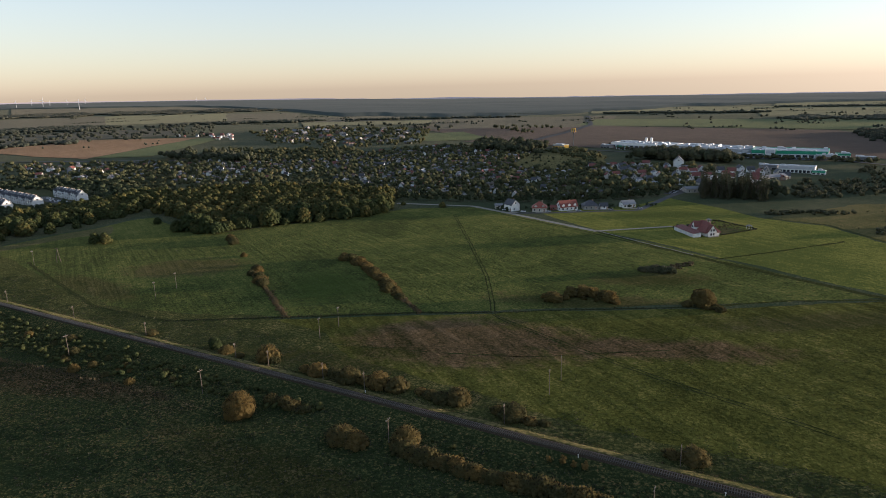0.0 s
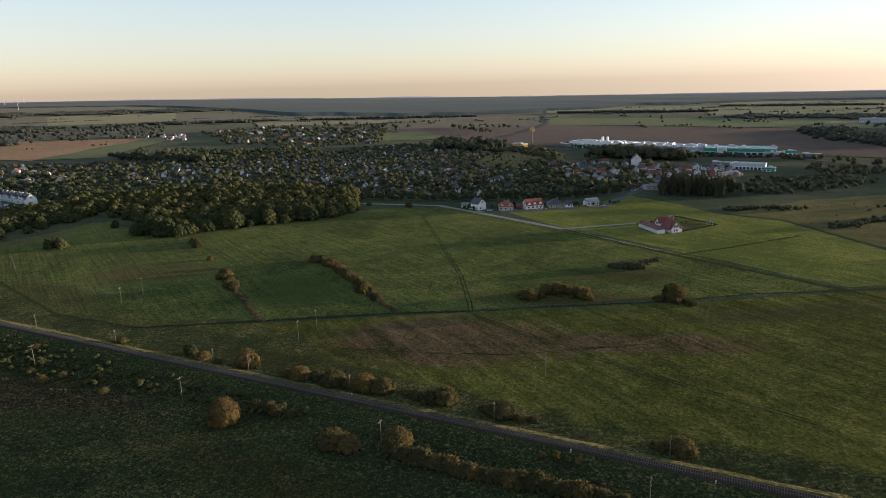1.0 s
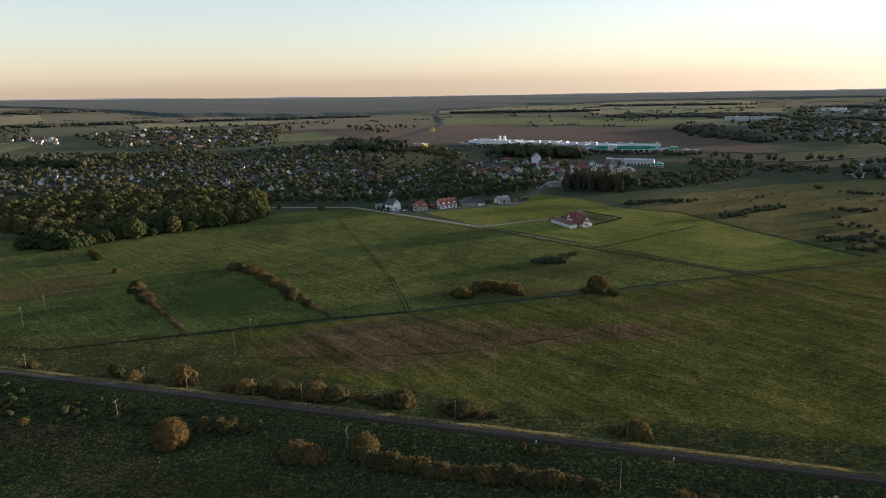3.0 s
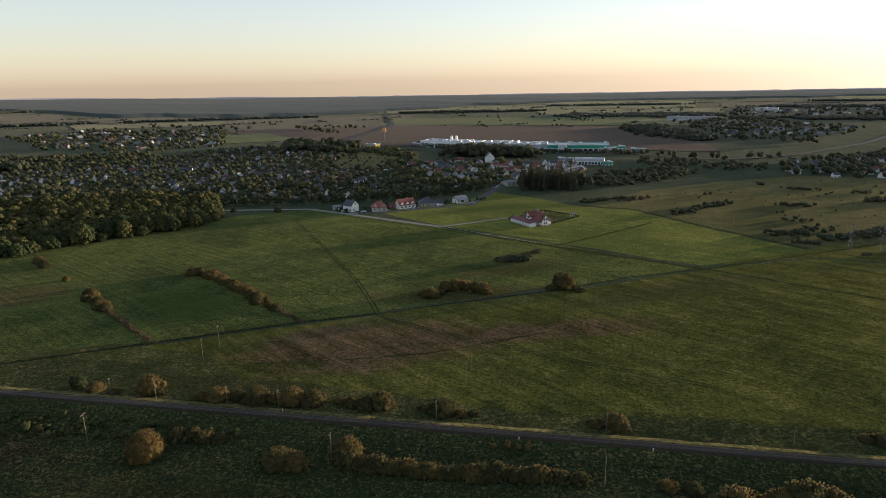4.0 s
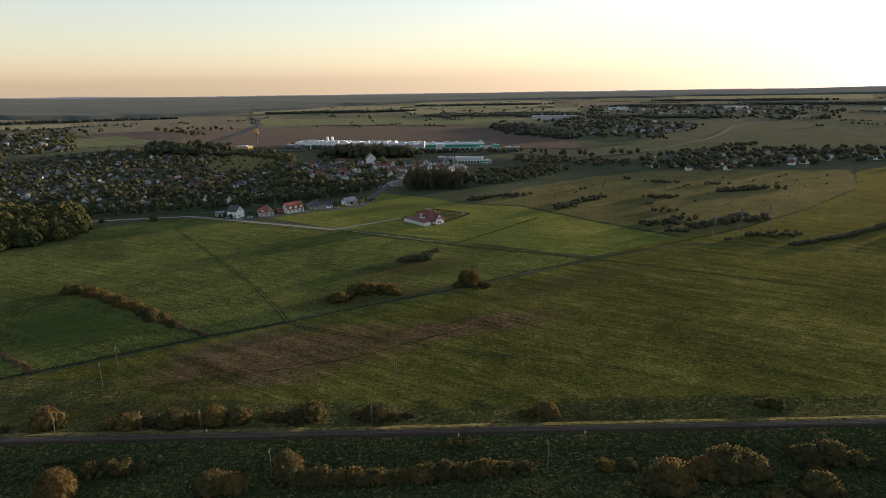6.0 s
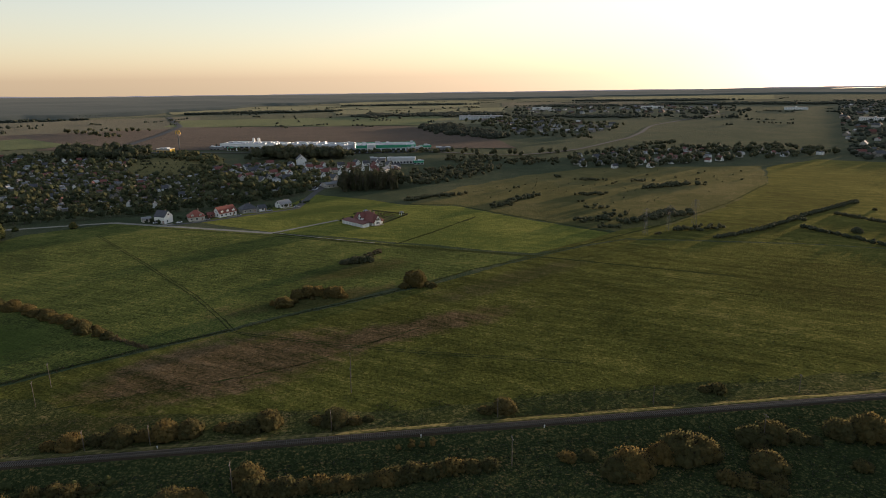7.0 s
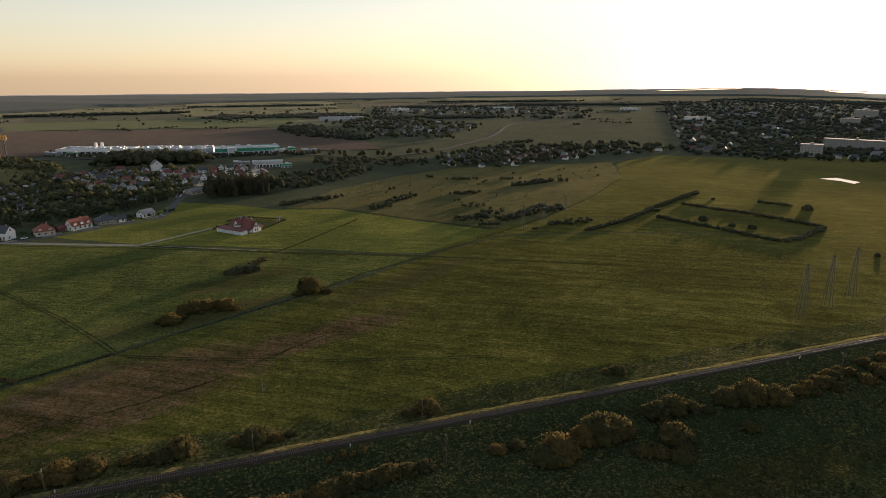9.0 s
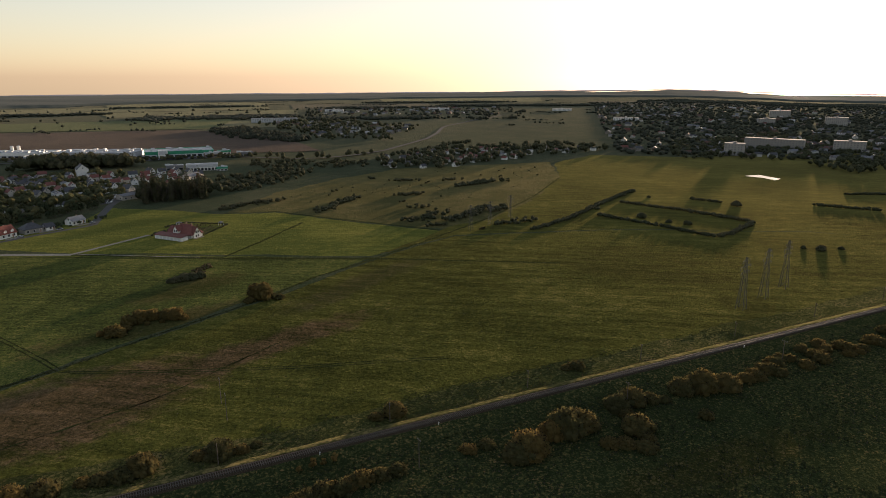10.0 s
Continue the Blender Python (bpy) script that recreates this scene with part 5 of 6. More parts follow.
near_field("courtyard", [(-56, 452), (-42, 470), (-28, 470), (-40, 450)], M_HEATH, 0.1, "planted yard behind the house", 0.3, "yard")
mass("garden_beds", [(x, y, 0.35 + 0.5 * rng.random()) for x, y in scatter([(-44, 458), (-26, 474), (-46, 490), (-56, 478)], 40, 2)], M_REED, "rusty flower beds and low shrubs in the house garden", "shrubs", 0.8, 16, 0.25)
for x, y in ((-52, 484), (-25, 472)):
    g = tagged(new("garden_pavilion"), "small open garden pavilion with a pale roof", "pavilion")
    for a in (-1, 1):
        for b in (-1, 1):
            slab("post", a * 1.2 - 0.08, b * 1.2 - 0.08, 0, a * 1.2 + 0.08, b * 1.2 + 0.08, 2.3, M_WHITE, g)
    part("roof", hip_roof(bmesh.new(), 2.6, 2.6, 2.3, 1.0, 0.2), M_GREYROOF, g)
    stand(g, x, y, 35)

# the row of new houses on the field edge
stand(house(9.5, 8.5, 5.2, 3.8, M_WHITE, M_DARKROOF, "white two-storey house with a dark gable roof", windows=3), -202, 481, -28)
stand(house(11.5, 10, 3.0, 4.6, M_CREAM, M_ORANGEROOF, "house with cream walls and a broad orange-red roof", hip=True, dormers=2, windows=3), -180, 486, 20)
stand(house(15, 9, 3.2, 4.4, M_WHITE, M_ORANGEROOF, "long white house with a red tiled roof", dormers=3, windows=4), -161, 498, 44)
stand(house(12, 9, 3.0, 4.0, M_GREYWALL, M_DARKROOF, "dark-roofed bungalow with grey walls", hip=True, windows=3), -145, 508, 30)
stand(house(6, 6, 2.6, 2.2, M_WHITE, M_DARKROOF, "small white garage with a dark roof", "garage", windows=1, chimney=False, category="garage"), -135, 512, 30)
stand(house(11, 7.5, 3.0, 2.6, M_WHITE, M_GREYROOF, "low white bungalow with a grey roof", windows=4), -119, 525, 44)
stand(house(6, 5, 2.5, 1.2, M_CREAM, M_GREYROOF, "small plain outbuilding with a flat grey roof", "shed", windows=1, chimney=False, category="shed"), -216, 486, 30)
stand(house(5, 4, 2.4, 1.4, M_MAROON, M_REDROOF, "small red-roofed garden shed", "shed", windows=1, chimney=False, category="shed"), -171, 494, 30)

for x, y in ((-197, 471), (-174, 480), (-152, 493), (-134, 506), (-112, 519)):
    near_field("yard", [(x - 6, y - 4), (x + 4, y + 1), (x + 2, y + 5), (x - 7, y)], M_DIRT, 0.09, "pale paved yard before a house", 0.4, "yard")

# village houses
villagers = [
    house(11, 8.5, 4.2, 4.0, M_WHITE, M_REDROOF, "white village house with a red tiled roof", windows=2),
    house(12, 9, 3.4, 4.2, M_CREAM, M_DARKROOF, "cream village house with a dark tiled roof", windows=2),
    house(10, 8, 5.2, 3.0, M_CREAM, M_REDROOF, "two-storey cream house with a red roof", windows=2),
    house(11, 9, 5.0, 1.4, M_WHITE, M_GREYROOF, "plain white house with a low grey roof", windows=2),
    house(9, 7, 3.0, 3.0, M_BRICKW, M_REDROOF, "small brick house with a red tiled roof", windows=2),
    house(10, 8, 4.0, 3.8, M_WHITE, M_DARKROOF, "white house with a dark gable roof", windows=2),
]
far_homes = [
    house(11, 8.5, 4.2, 4.0, M_WHITE, M_REDROOF, "white village house with a red tiled roof", windows=2, plain=True),
    house(12, 9, 3.4, 4.2, M_CREAM, M_DARKROOF, "cream village house with a dark tiled roof", windows=2, plain=True),
    house(10, 8, 5.2, 3.0, M_CREAM, M_REDROOF, "two-storey cream house with a red roof", windows=2, plain=True),
    house(11, 9, 5.0, 1.4, M_WHITE, M_GREYROOF, "plain white house with a low grey roof", windows=2, plain=True),
    house(9, 7, 3.0, 3.0, M_BRICKW, M_REDROOF, "small brick house with a red tiled roof", windows=2, plain=True),
    house(10, 8, 4.0, 3.8, M_WHITE, M_DARKROOF, "white house with a dark gable roof", windows=2, plain=True),
]
huts = [
    house(5, 4, 2.4, 1.3, M_WHITE, M_GREYROOF, "small white allotment hut with a grey roof", "garden_hut", windows=1, chimney=False, category="hut", plain=True),
    house(4.5, 3.6, 2.3, 0.7, M_CREAM, M_GREYROOF, "small cream allotment hut with a sheet roof", "garden_hut", windows=1, chimney=False, category="hut", plain=True),
    house(5.5, 4.2, 2.4, 1.8, M_BRICKW, M_REDROOF, "small allotment cabin with a red roof", "garden_hut", windows=1, chimney=False, category="hut", plain=True),
    house(6, 4.5, 3.0, 2.4, M_WHITE, M_DARKROOF, "white allotment cabin with a dark gable roof", "garden_hut", windows=1, chimney=False, category="hut", plain=True),
]


def settle(kinds, spots, group, scale=1.0):
    for x, y in spots:
        if inside(np.array([x]), np.array([y]), CLEARING)[0]:
            continue
        q = kinds[int(rng.integers(len(kinds)))]
        ob = copy_thing(q, place(x, y, scale * (0.9 + 0.25 * rng.random()), turn=radians(float(rng.choice([30, 120, -60, 10, 100]) + rng.normal() * 6))))
        ob["group"] = group


settle(villagers, scatter([(-230, 780), (-150, 800), (-90, 770), (-92, 660), (-120, 640), (-190, 680)], 58, 11), "village houses", 0.74)
settle(villagers, scatter([(-90, 770), (-30, 790), (0, 740), (-40, 660), (-85, 660)], 20, 13), "village houses", 0.74)
far_roofs_at = []

far_roofs_at += [tuple(q) for q in scatter([(-1130, 1150), (-1110, 1330), (-770, 1290), (-610, 1020), (-690, 940), (-880, 960)], 85, 16)]
settle(far_homes, scatter([(-1250, 1010), (-1080, 960), (-1020, 1000), (-1180, 1090)], 16, 16), "houses of a far hamlet", 0.72)
settle(villagers, scatter([(192, 700), (256, 664), (298, 690), (362, 705), (440, 720), (566, 745), (500, 800), (334, 830), (228, 800)], 58, 15), "houses of the near suburb", 0.66)
far_roofs_at += [tuple(q) for q in scatter([(220, 1500), (380, 1560), (500, 1290), (330, 1050), (250, 1100)], 60, 17)]
far_roofs_at += [tuple(q) for q in scatter([(620, 640), (700, 560), (900, 560), (960, 760), (720, 720)], 45, 16)]
settle(far_homes, scatter([(-870, 430), (-700, 470), (-760, 560), (-930, 560)], 9, 22), "houses of the western suburb", 0.75)
settle(huts, scatter([(-640, 770), (-545, 985), (-330, 930), (-230, 800), (-110, 640), (-120, 595), (-160, 560), (-250, 535), (-320, 530), (-430, 545), (-520, 640)], 150, 11), "allotment huts", 0.9)
settle(huts, scatter([(-850, 630), (-640, 760), (-540, 640), (-540, 520), (-700, 480), (-820, 450)], 50, 13), "allotment huts", 0.9)
retire(villagers + far_homes + huts)


def house_mass(name, spots, size, label, category):
    """Small houses past counting, each a gabled body under two slopes; spots: (x, y)."""
    v, f, slot = [], [], []
    for x, y in spots:
        k = size * (0.75 + 0.5 * rng.random())
        w, d, h, rh = 0.62 * k, 0.45 * k, 0.42 * k, 0.34 * k * rng.choice([0.3, 0.8, 1.0])
        a = radians(float(rng.choice([30, 120, 75, 165])) + rng.normal() * 8)
        ca, sa, z = math.cos(a), math.sin(a), gz(x, y)
        pts = [(-w, -d, -0.2), (w, -d, -0.2), (w, d, -0.2), (-w, d, -0.2), (-w, -d, h), (w, -d, h), (w, d, h), (-w, d, h), (-w, 0, h + rh), (w, 0, h + rh)]
        e = 1.1
        pts += [(-w * e, -d * e, h - 0.06 * k), (w * e, -d * e, h - 0.06 * k), (w * e, 0, h + rh + 0.1), (-w * e, 0, h + rh + 0.1), (w * e, d * e, h - 0.06 * k), (-w * e, d * e, h - 0.06 * k)]
        o = len(v)
        v += [(x + ca * p[0] - sa * p[1], y + sa * p[0] + ca * p[1], z + p[2]) for p in pts]
        for q, s in (((0, 1, 5, 4), 0), ((2, 3, 7, 6), 0), ((1, 2, 6, 9, 5), 0), ((3, 0, 4, 8, 7), 0), ((10, 11, 12, 13), 1), ((13, 12, 14, 15), 1)):
            f.append(tuple(o + i for i in q))
            slot.append(s)
    ob = part_np(name, v, f, M_FARWALLS)
    ob.data.materials.append(M_FARROOFS)
    ob.data.polygons.foreach_set("material_index", slot)
    return tagged(ob, label, category, kind="stuff")


far_roofs_at += [polar(26 + 26 * rng.random(), 900 + 1500 * rng.random()) for _ in range(320)] + [polar(60 + 16 * rng.random(), 1850 + 450 * rng.random()) for _ in range(70)]
house_mass("far_houses", far_roofs_at, 8.5, "small houses of far villages and suburbs", "houses")
hut_spots = list(scatter([(-640, 770), (-545, 985), (-330, 930), (-230, 800), (-110, 640), (-120, 595), (-160, 560), (-250, 535), (-320, 530), (-430, 545), (-520, 640)], 620, 7)) + list(scatter([(-1050, 545), (-873, 630), (-640, 760), (-540, 640), (-540, 520), (-700, 480), (-820, 450)], 260, 8))
hut_spots = [q for q in hut_spots if not inside(np.array([q[0]]), np.array([q[1]]), CLEARING)[0]]
house_mass("far_huts", hut_spots, 3.8, "many small allotment huts with pale roofs", "huts")


# terraces in the west: white units side by side with dark roofs
terrace = [house(8.2, 10, 5.0, 4.8, M_WHITE, M_DARKROOF, "white terraced house with a dark gable roof", "terraced_house", windows=2)]
for s in (-1, 1):
    g = gable_body(bmesh.new(), 0.35, 10.6, 5.35, 4.95)
    bmesh.ops.transform(g, matrix=Matrix.Translation((s * 3.92, 0, 0)), verts=g.verts)
    part("firewall", g, M_WHITE, terrace[0], "white wall between two roofs")
g = gable_body(bmesh.new(), 3.0, 3.6, 6.6, 2.0)
bmesh.ops.transform(g, matrix=Matrix.Translation((-1.0, -4.4, 0)) @ Matrix.Rotation(radians(90), 4, "Z"), verts=g.verts)
front = part("front_gable", g, M_WHITE, terrace[0], "white front gable")
g = gable_roof(bmesh.new(), 3.0, 3.6, 6.6, 2.0, 0.25, 0.18)
bmesh.ops.transform(g, matrix=Matrix.Translation((-1.0, -4.4, 0)) @ Matrix.Rotation(radians(90), 4, "Z"), verts=g.verts)
part("gable_roof", g, M_DARKROOF, front)
for z in (0.8, 3.6):
    window(front, -1.0, -5.9, z, 1.4, 1.5, "y-")
for (x0, y0), (x1, y1), n in (((-674, 392), (-627, 384), 7), ((-738, 362), (-640, 347), 13), ((-730, 334), (-645, 322), 11)):
    a = math.degrees(math.atan2(y1 - y0, x1 - x0))
    for i in range(n):
        t = i / (n - 1)
        back = 1.2 * (i % 2)
        ob = copy_thing(terrace[0], Matrix.Translation((x0 + (x1 - x0) * t, y0 + (y1 - y0) * t + back, 0)) @ Matrix.Rotation(radians(a), 4, "Z"))
        ob["group"] = "terraced houses"
retire(terrace)
near_field("car_park", [(-700, 372), (-612, 358), (-612, 372), (-690, 386)], M_ASPHALT, 0.09, "asphalt car park between terraces", 0.3, "car park")


# ---- shopping park ----
def hall(name, w, d, h, wall, band, label, units, bays):
    """A flat-roofed hall: walls, coloured front band, parapet, shop fronts and rooftop units."""
    root = tagged(new(name), label, "shopping hall")
    slab("wall", -w / 2, -d / 2, -0.5, w / 2, d / 2, h - 0.6, wall, root)
    slab("roof", -w / 2 + 0.4, -d / 2 + 0.4, h - 0.6, w / 2 - 0.4, d / 2 - 0.4, h - 0.3, M_LIGHTROOF, root)
    for s in (-1, 1):
        slab("parapet", -w / 2 - 0.1, s * d / 2 - 0.4, h - 0.6, w / 2 + 0.1, s * d / 2 + 0.4, h + 0.3, band, root)
        slab("parapet", s * w / 2 - 0.4, -d / 2 + 0.45, h - 0.6, s * w / 2 + 0.4, d / 2 - 0.45, h + 0.3, band, root)
    slab("front_band", -w / 2, -d / 2 - 0.3, h * 0.55, w / 2, -d / 2 - 0.02, h - 0.65, band, root)
    for i in range(bays):
        x = -w / 2 + w * (i + 0.5) / bays
        slab("shop_window", x - w / bays * 0.35, -d / 2 - 0.12, 0.3, x + w / bays * 0.35, -d / 2, h * 0.42, M_GLASSD, root)
    for i in range(units):
        x, y = (rng.random() - 0.5) * w * 0.9, (rng.random() - 0.5) * d * 0.8
        a, b, c = 1.5 + 2.5 * rng.random(), 1 + 1.5 * rng.random(), 0.8 + 1.6 * rng.random()
        slab("roof_unit", x - a, y - b, h - 0.3, x + a, y + b, h - 0.3 + c, M_CLAD, root)
    return root


stand(hall("shopping_hall", 86, 44, 8.2, M_CLAD, M_GREENCLAD, "long shopping hall with green cladding and pale roof", 26, 12), -10, 946, -3)
tower = tagged(new("entrance_block"), "tall white entrance block of the shopping hall", "building")
slab("wall", -6, -4, 0, 6, 4, 10.5, M_WHITE, tower)
slab("sign_panel", -4.5, -4.3, 5, 4.5, -4.02, 9.5, M_CLAD, tower)
slab("frame_band", -7, -4.2, 0, -6.05, 4, 10, M_GREENCLAD, tower)
slab("frame_band", 6.05, -4.2, 0, 7, 4, 10, M_GREENCLAD, tower)
stand(tower, -32, 923, -3)
stand(hall("shopping_hall", 105, 48, 7.0, M_CLAD, M_LIGHTROOF, "wide pale grey shopping hall with a flat roof", 30, 14), -105, 985, -24)
stand(hall("shopping_hall", 100, 40, 6.5, M_CLAD, M_WHITE, "wide white shopping hall with rooftop vents", 28, 12), -208, 1030, -22)
for x, y in ((-215, 1062), (-207, 1062)):
    v = tagged(new("roof_tank"), "white cylindrical tank behind the shopping hall", "tank")
    part("body", prism_bm(bmesh.new(), (0, 0, 0), (0, 0, 11), 2.2, 2.2, 14), M_WHITE, v)
    part("cap", prism_bm(bmesh.new(), (0, 0, 11.02), (0, 0, 12), 2.3, 0.6, 14), M_CLAD, v)
    stand(v, x, y, 0)
stand(hall("warehouse", 34, 12, 7.0, M_WHITE, M_CLAD, "white two-storey office block with a flat roof", 3, 9), 0, 782, -7)
stand(hall("warehouse", 26, 14, 6.0, M_CREAM, M_CREAM, "low cream hall beside the shops", 3, 5), -85, 905, -15)
stand(house(26, 10, 3.6, 2.0, M_CREAM, M_GREYROOF, "long low shed with a grey sheet roof", "shed", windows=5, chimney=False, category="shed"), -20, 716, 50)
stand(house(20, 11, 3.6, 1.4, M_CREAM, M_GREYROOF, "low grey workshop with a sheet roof", "workshop", windows=4, chimney=False, category="workshop"), -80, 620, 30)
stand(house(13, 11, 8, 5, M_WHITE, M_DARKROOF, "tall pale village church hall with a dark roof", "village_hall", windows=3, category="hall"), -122, 790, 100)
# yellow wall colour stands in for the restaurant's bright light
stand(hall("restaurant", 22, 12, 5.5, M_YELLOW, M_CREAM, "small restaurant, its bright yellow light put into the wall colour", 3, 4), -332, 990, -20)
lots = [
    hall("shed_hall", 18, 11, 5.0, M_GREYWALL, M_GREYROOF, "small grey trade hall with a flat roof", 3, 3),
    hall("shed_hall", 24, 12, 6.0, M_BRICKW, M_CLAD, "brown trade hall with a pale roof edge", 4, 4),
    hall("shed_hall", 14, 10, 4.5, M_WHITE, M_GREENCLAD, "white trade hall with a green roof edge", 2, 3),
]
for x, y, a, k in ((-150, 945, -24, 0), (-178, 962, -24, 1), (-120, 930, -20, 2), (-62, 920, -6, 0), (30, 918, 0, 1), (48, 940, 4, 2), (-235, 990, -20, 2), (-262, 1004, -25, 0), (-90, 925, -15, 0), (70, 905, 5, 0), (20, 770, -8, 2), (-28, 800, -5, 0)):
    copy_thing(lots[k], place(x, y, 0.8 + 0.35 * rng.random(), turn=radians(a)))["group"] = "trade halls"
retire(lots)
mass("shop_trees", [(x, y, 1.8 + 2.6 * rng.random()) for x, y in scatter([(-240, 975), (-150, 925), (-60, 895), (80, 885), (80, 900), (-60, 910), (-150, 940), (-235, 988)], 80, 5)], M_DARKLEAF, "dark trees before the shopping halls", "trees", 1.2, 40, 0.8)
mass("yard_shrubs", [(x, y, 0.8 + 1.4 * rng.random()) for x, y in scatter([(-222, 480), (-205, 476), (-110, 522), (-95, 545), (-150, 520), (-205, 492)], 60, 3)], M_GARDENLEAF, "garden shrubs between the new houses", "shrubs", 1.1, 60, 0.35)
near_field("car_park", [(-60, 900), (30, 895), (30, 915), (-60, 915), (-200, 990), (-215, 970)], M_ASPHALT, 0.4, "asphalt car park before the shopping halls", 0.5, "car park")
near_field("car_park", [(-104, 598), (-90, 600), (-80, 645), (-94, 650)], M_ASPHALT, 0.1, "small asphalt car park in the village", 0.3, "car park")

mast = tagged(new("sign_mast"), "tall steel mast with a yellow sign on top", "sign")
part("mast_pole", prism_bm(bmesh.new(), (0, 0, 0), (0, 0, 24), 0.9, 0.7, 12), M_GALV, mast)
part("sign_ring", prism_bm(bmesh.new(), (0, 0, 23.4), (0, 0, 24.8), 2.8, 3.2, 14), M_BRICKW, mast)
bm = bmesh.new()
for s in (-1, 1):
    pts = [(s * (1.7 + 1.5 * math.cos(math.radians(a))), 0, 25.0 + 5.2 * math.sin(math.radians(a))) for a in range(0, 181, 20)]
    for p, q in zip(pts, pts[1:]):
        prism_bm(bm, p, q, 0.55, 0.55, 6)
part("yellow_arches", bm, M_YELLOW, mast, "two yellow curved arches")
stand(mast, -314, 998, 28)

# town blocks
def block(w, d, floors, label, wall=M_GREYWALL):
    root = tagged(new("apartment_block"), label, "apartment block")
    h = floors * 3.0 + 1
    slab("wall", -w / 2, -d / 2, -0.5, w / 2, d / 2, h, wall, root)
    slab("roof", -w / 2 - 0.3, -d / 2 - 0.3, h + 0.01, w / 2 + 0.3, d / 2 + 0.3, h + 0.4, M_GREYROOF, root)
    slab("stair_head", -2, -2, h + 0.41, 2, 2, h + 2.6, wall, root)
    for k in range(floors):
        for i in range(int(w // 4)):
            x = -w / 2 + 2 + i * 4
            slab("window", x - 0.8, -d / 2 - 0.04, 1.2 + 3 * k, x + 0.8, -d / 2, 2.7 + 3 * k, M_HAZEPANE, root)
    return root


stand(block(26, 14, 5, "grey five-storey apartment block"), 676, 612, -50)
stand(block(80, 13, 5, "long pale five-storey apartment block"), 785, 632, -62)
stand(block(40, 14, 5, "pale five-storey apartment block"), 850, 560, -60)
stand(block(36, 12, 4, "grey four-storey apartment block"), 1250, 1000, -40)
stand(block(50, 13, 6, "pale six-storey apartment block in the far town"), 1500, 1150, -50)
stand(block(44, 13, 6, "pale six-storey apartment block in the far town"), 1350, 900, -55)
stand(block(50, 20, 3, "low pale works building in the far suburb", M_CLAD), 235, 1600, -10)
stand(block(60, 24, 2, "low pale works building in the far suburb", M_CLAD), 300, 1640, -10)
stand(block(60, 24, 2, "white industrial hall far away", M_WHITE), 560, 2060, -20)
stand(block(70, 24, 2, "white industrial hall far away", M_WHITE), 900, 1980, -25)
stand(block(60, 20, 2, "white industrial hall far away", M_WHITE), 1200, 1700, -35)
stand(block(60, 20, 2, "white industrial hall far away", M_WHITE), 1050, 1240, -40)


# parked cars
def car():
    root = tagged(new("car"), "parked car seen from afar", "car")
    bm = box_bm(bmesh.new(), -2.1, -0.85, 0.3, 2.1, 0.85, 0.95)
    bmesh.ops.bevel(bm, geom=bm.edges[:], offset=0.12, segments=1, affect="EDGES")
    body = part("body", bm, M_CAR, root)
    bm = box_bm(bmesh.new(), -1.3, -0.75, 0.96, 1.1, 0.75, 1.45)
    for v in bm.verts:
        if v.co.z > 1.2:
            v.co.x *= 0.7
    part("cabin", bm, M_GLASSD, body)
    for x in (-1.3, 1.3):
        for y in (-0.8, 0.8):
            part("wheel", prism_bm(bmesh.new(), (x, y - 0.1, 0.32), (x, y + 0.1, 0.32), 0.32, 0.32, 10), M_DARKROOF, root)
    return root


pattern = car()
for i in range(16):
    copy_thing(pattern, place(-55 + i * 5.2 + rng.normal() * 0.5, 905 + (i % 3) * 2, 1.0, turn=1.5))["group"] = "parked cars"
for i in range(24):
    copy_thing(pattern, place(-205 + i * 5.5 + rng.normal(), 972 - 2.7 * i + rng.normal() * 3, 1.0, turn=rng.random() * 3))["group"] = "parked cars"
for i in range(10):
    copy_thing(pattern, place(-97 + 0.5 * i, 602 + 4.2 * i, 1.0, turn=0.2 + rng.normal() * 0.05))["group"] = "parked cars"
for i in range(12):
    copy_thing(pattern, place(-676 + 4.6 * i, 374 - 0.6 * i + rng.normal() * 2.5, 1.0, turn=1.3))["group"] = "parked cars"
for x, y in ((-190, 476), (-171, 482), (-207, 478), (-150, 494), (-128, 508), (-108, 520)):
    copy_thing(pattern, place(x, y, 1.0, turn=radians(30)))["group"] = "parked cars"
retire([pattern])


# ---- poles, pylons and wind turbines ----
def wood_pole(h, arm, label, stuff=None, thick=1.0):
    stuff = stuff or M_POLE
    root = tagged(new("utility_pole"), label, "utility pole")
    part("pole", prism_bm(bmesh.new(), (0, 0, -0.3), (0, 0, h), 0.15 * thick, 0.1 * thick, 8), stuff, root)
    if arm:
        slab("crossarm", -arm / 2, -0.08, h - 0.35, arm / 2, 0.08, h - 0.2, stuff, root)
        for x in (-arm / 2 + 0.1, 0, arm / 2 - 0.1):
            part("insulator", prism_bm(bmesh.new(), (x, 0, h - 0.2 if x else h), (x, 0, h + 0.12 if x else h + 0.3), 0.07, 0.04, 8), M_CERAMIC, root)
    else:
        for z in (h - 0.3, h - 0.7):
            slab("crossarm", -0.5, -0.05, z, 0.5, 0.05, z + 0.08, M_POLE, root)
            for x in (-0.45, 0.45):
                part("insulator", prism_bm(bmesh.new(), (x, 0, z + 0.08), (x, 0, z + 0.25), 0.05, 0.03, 8), M_CERAMIC, root)
    return root


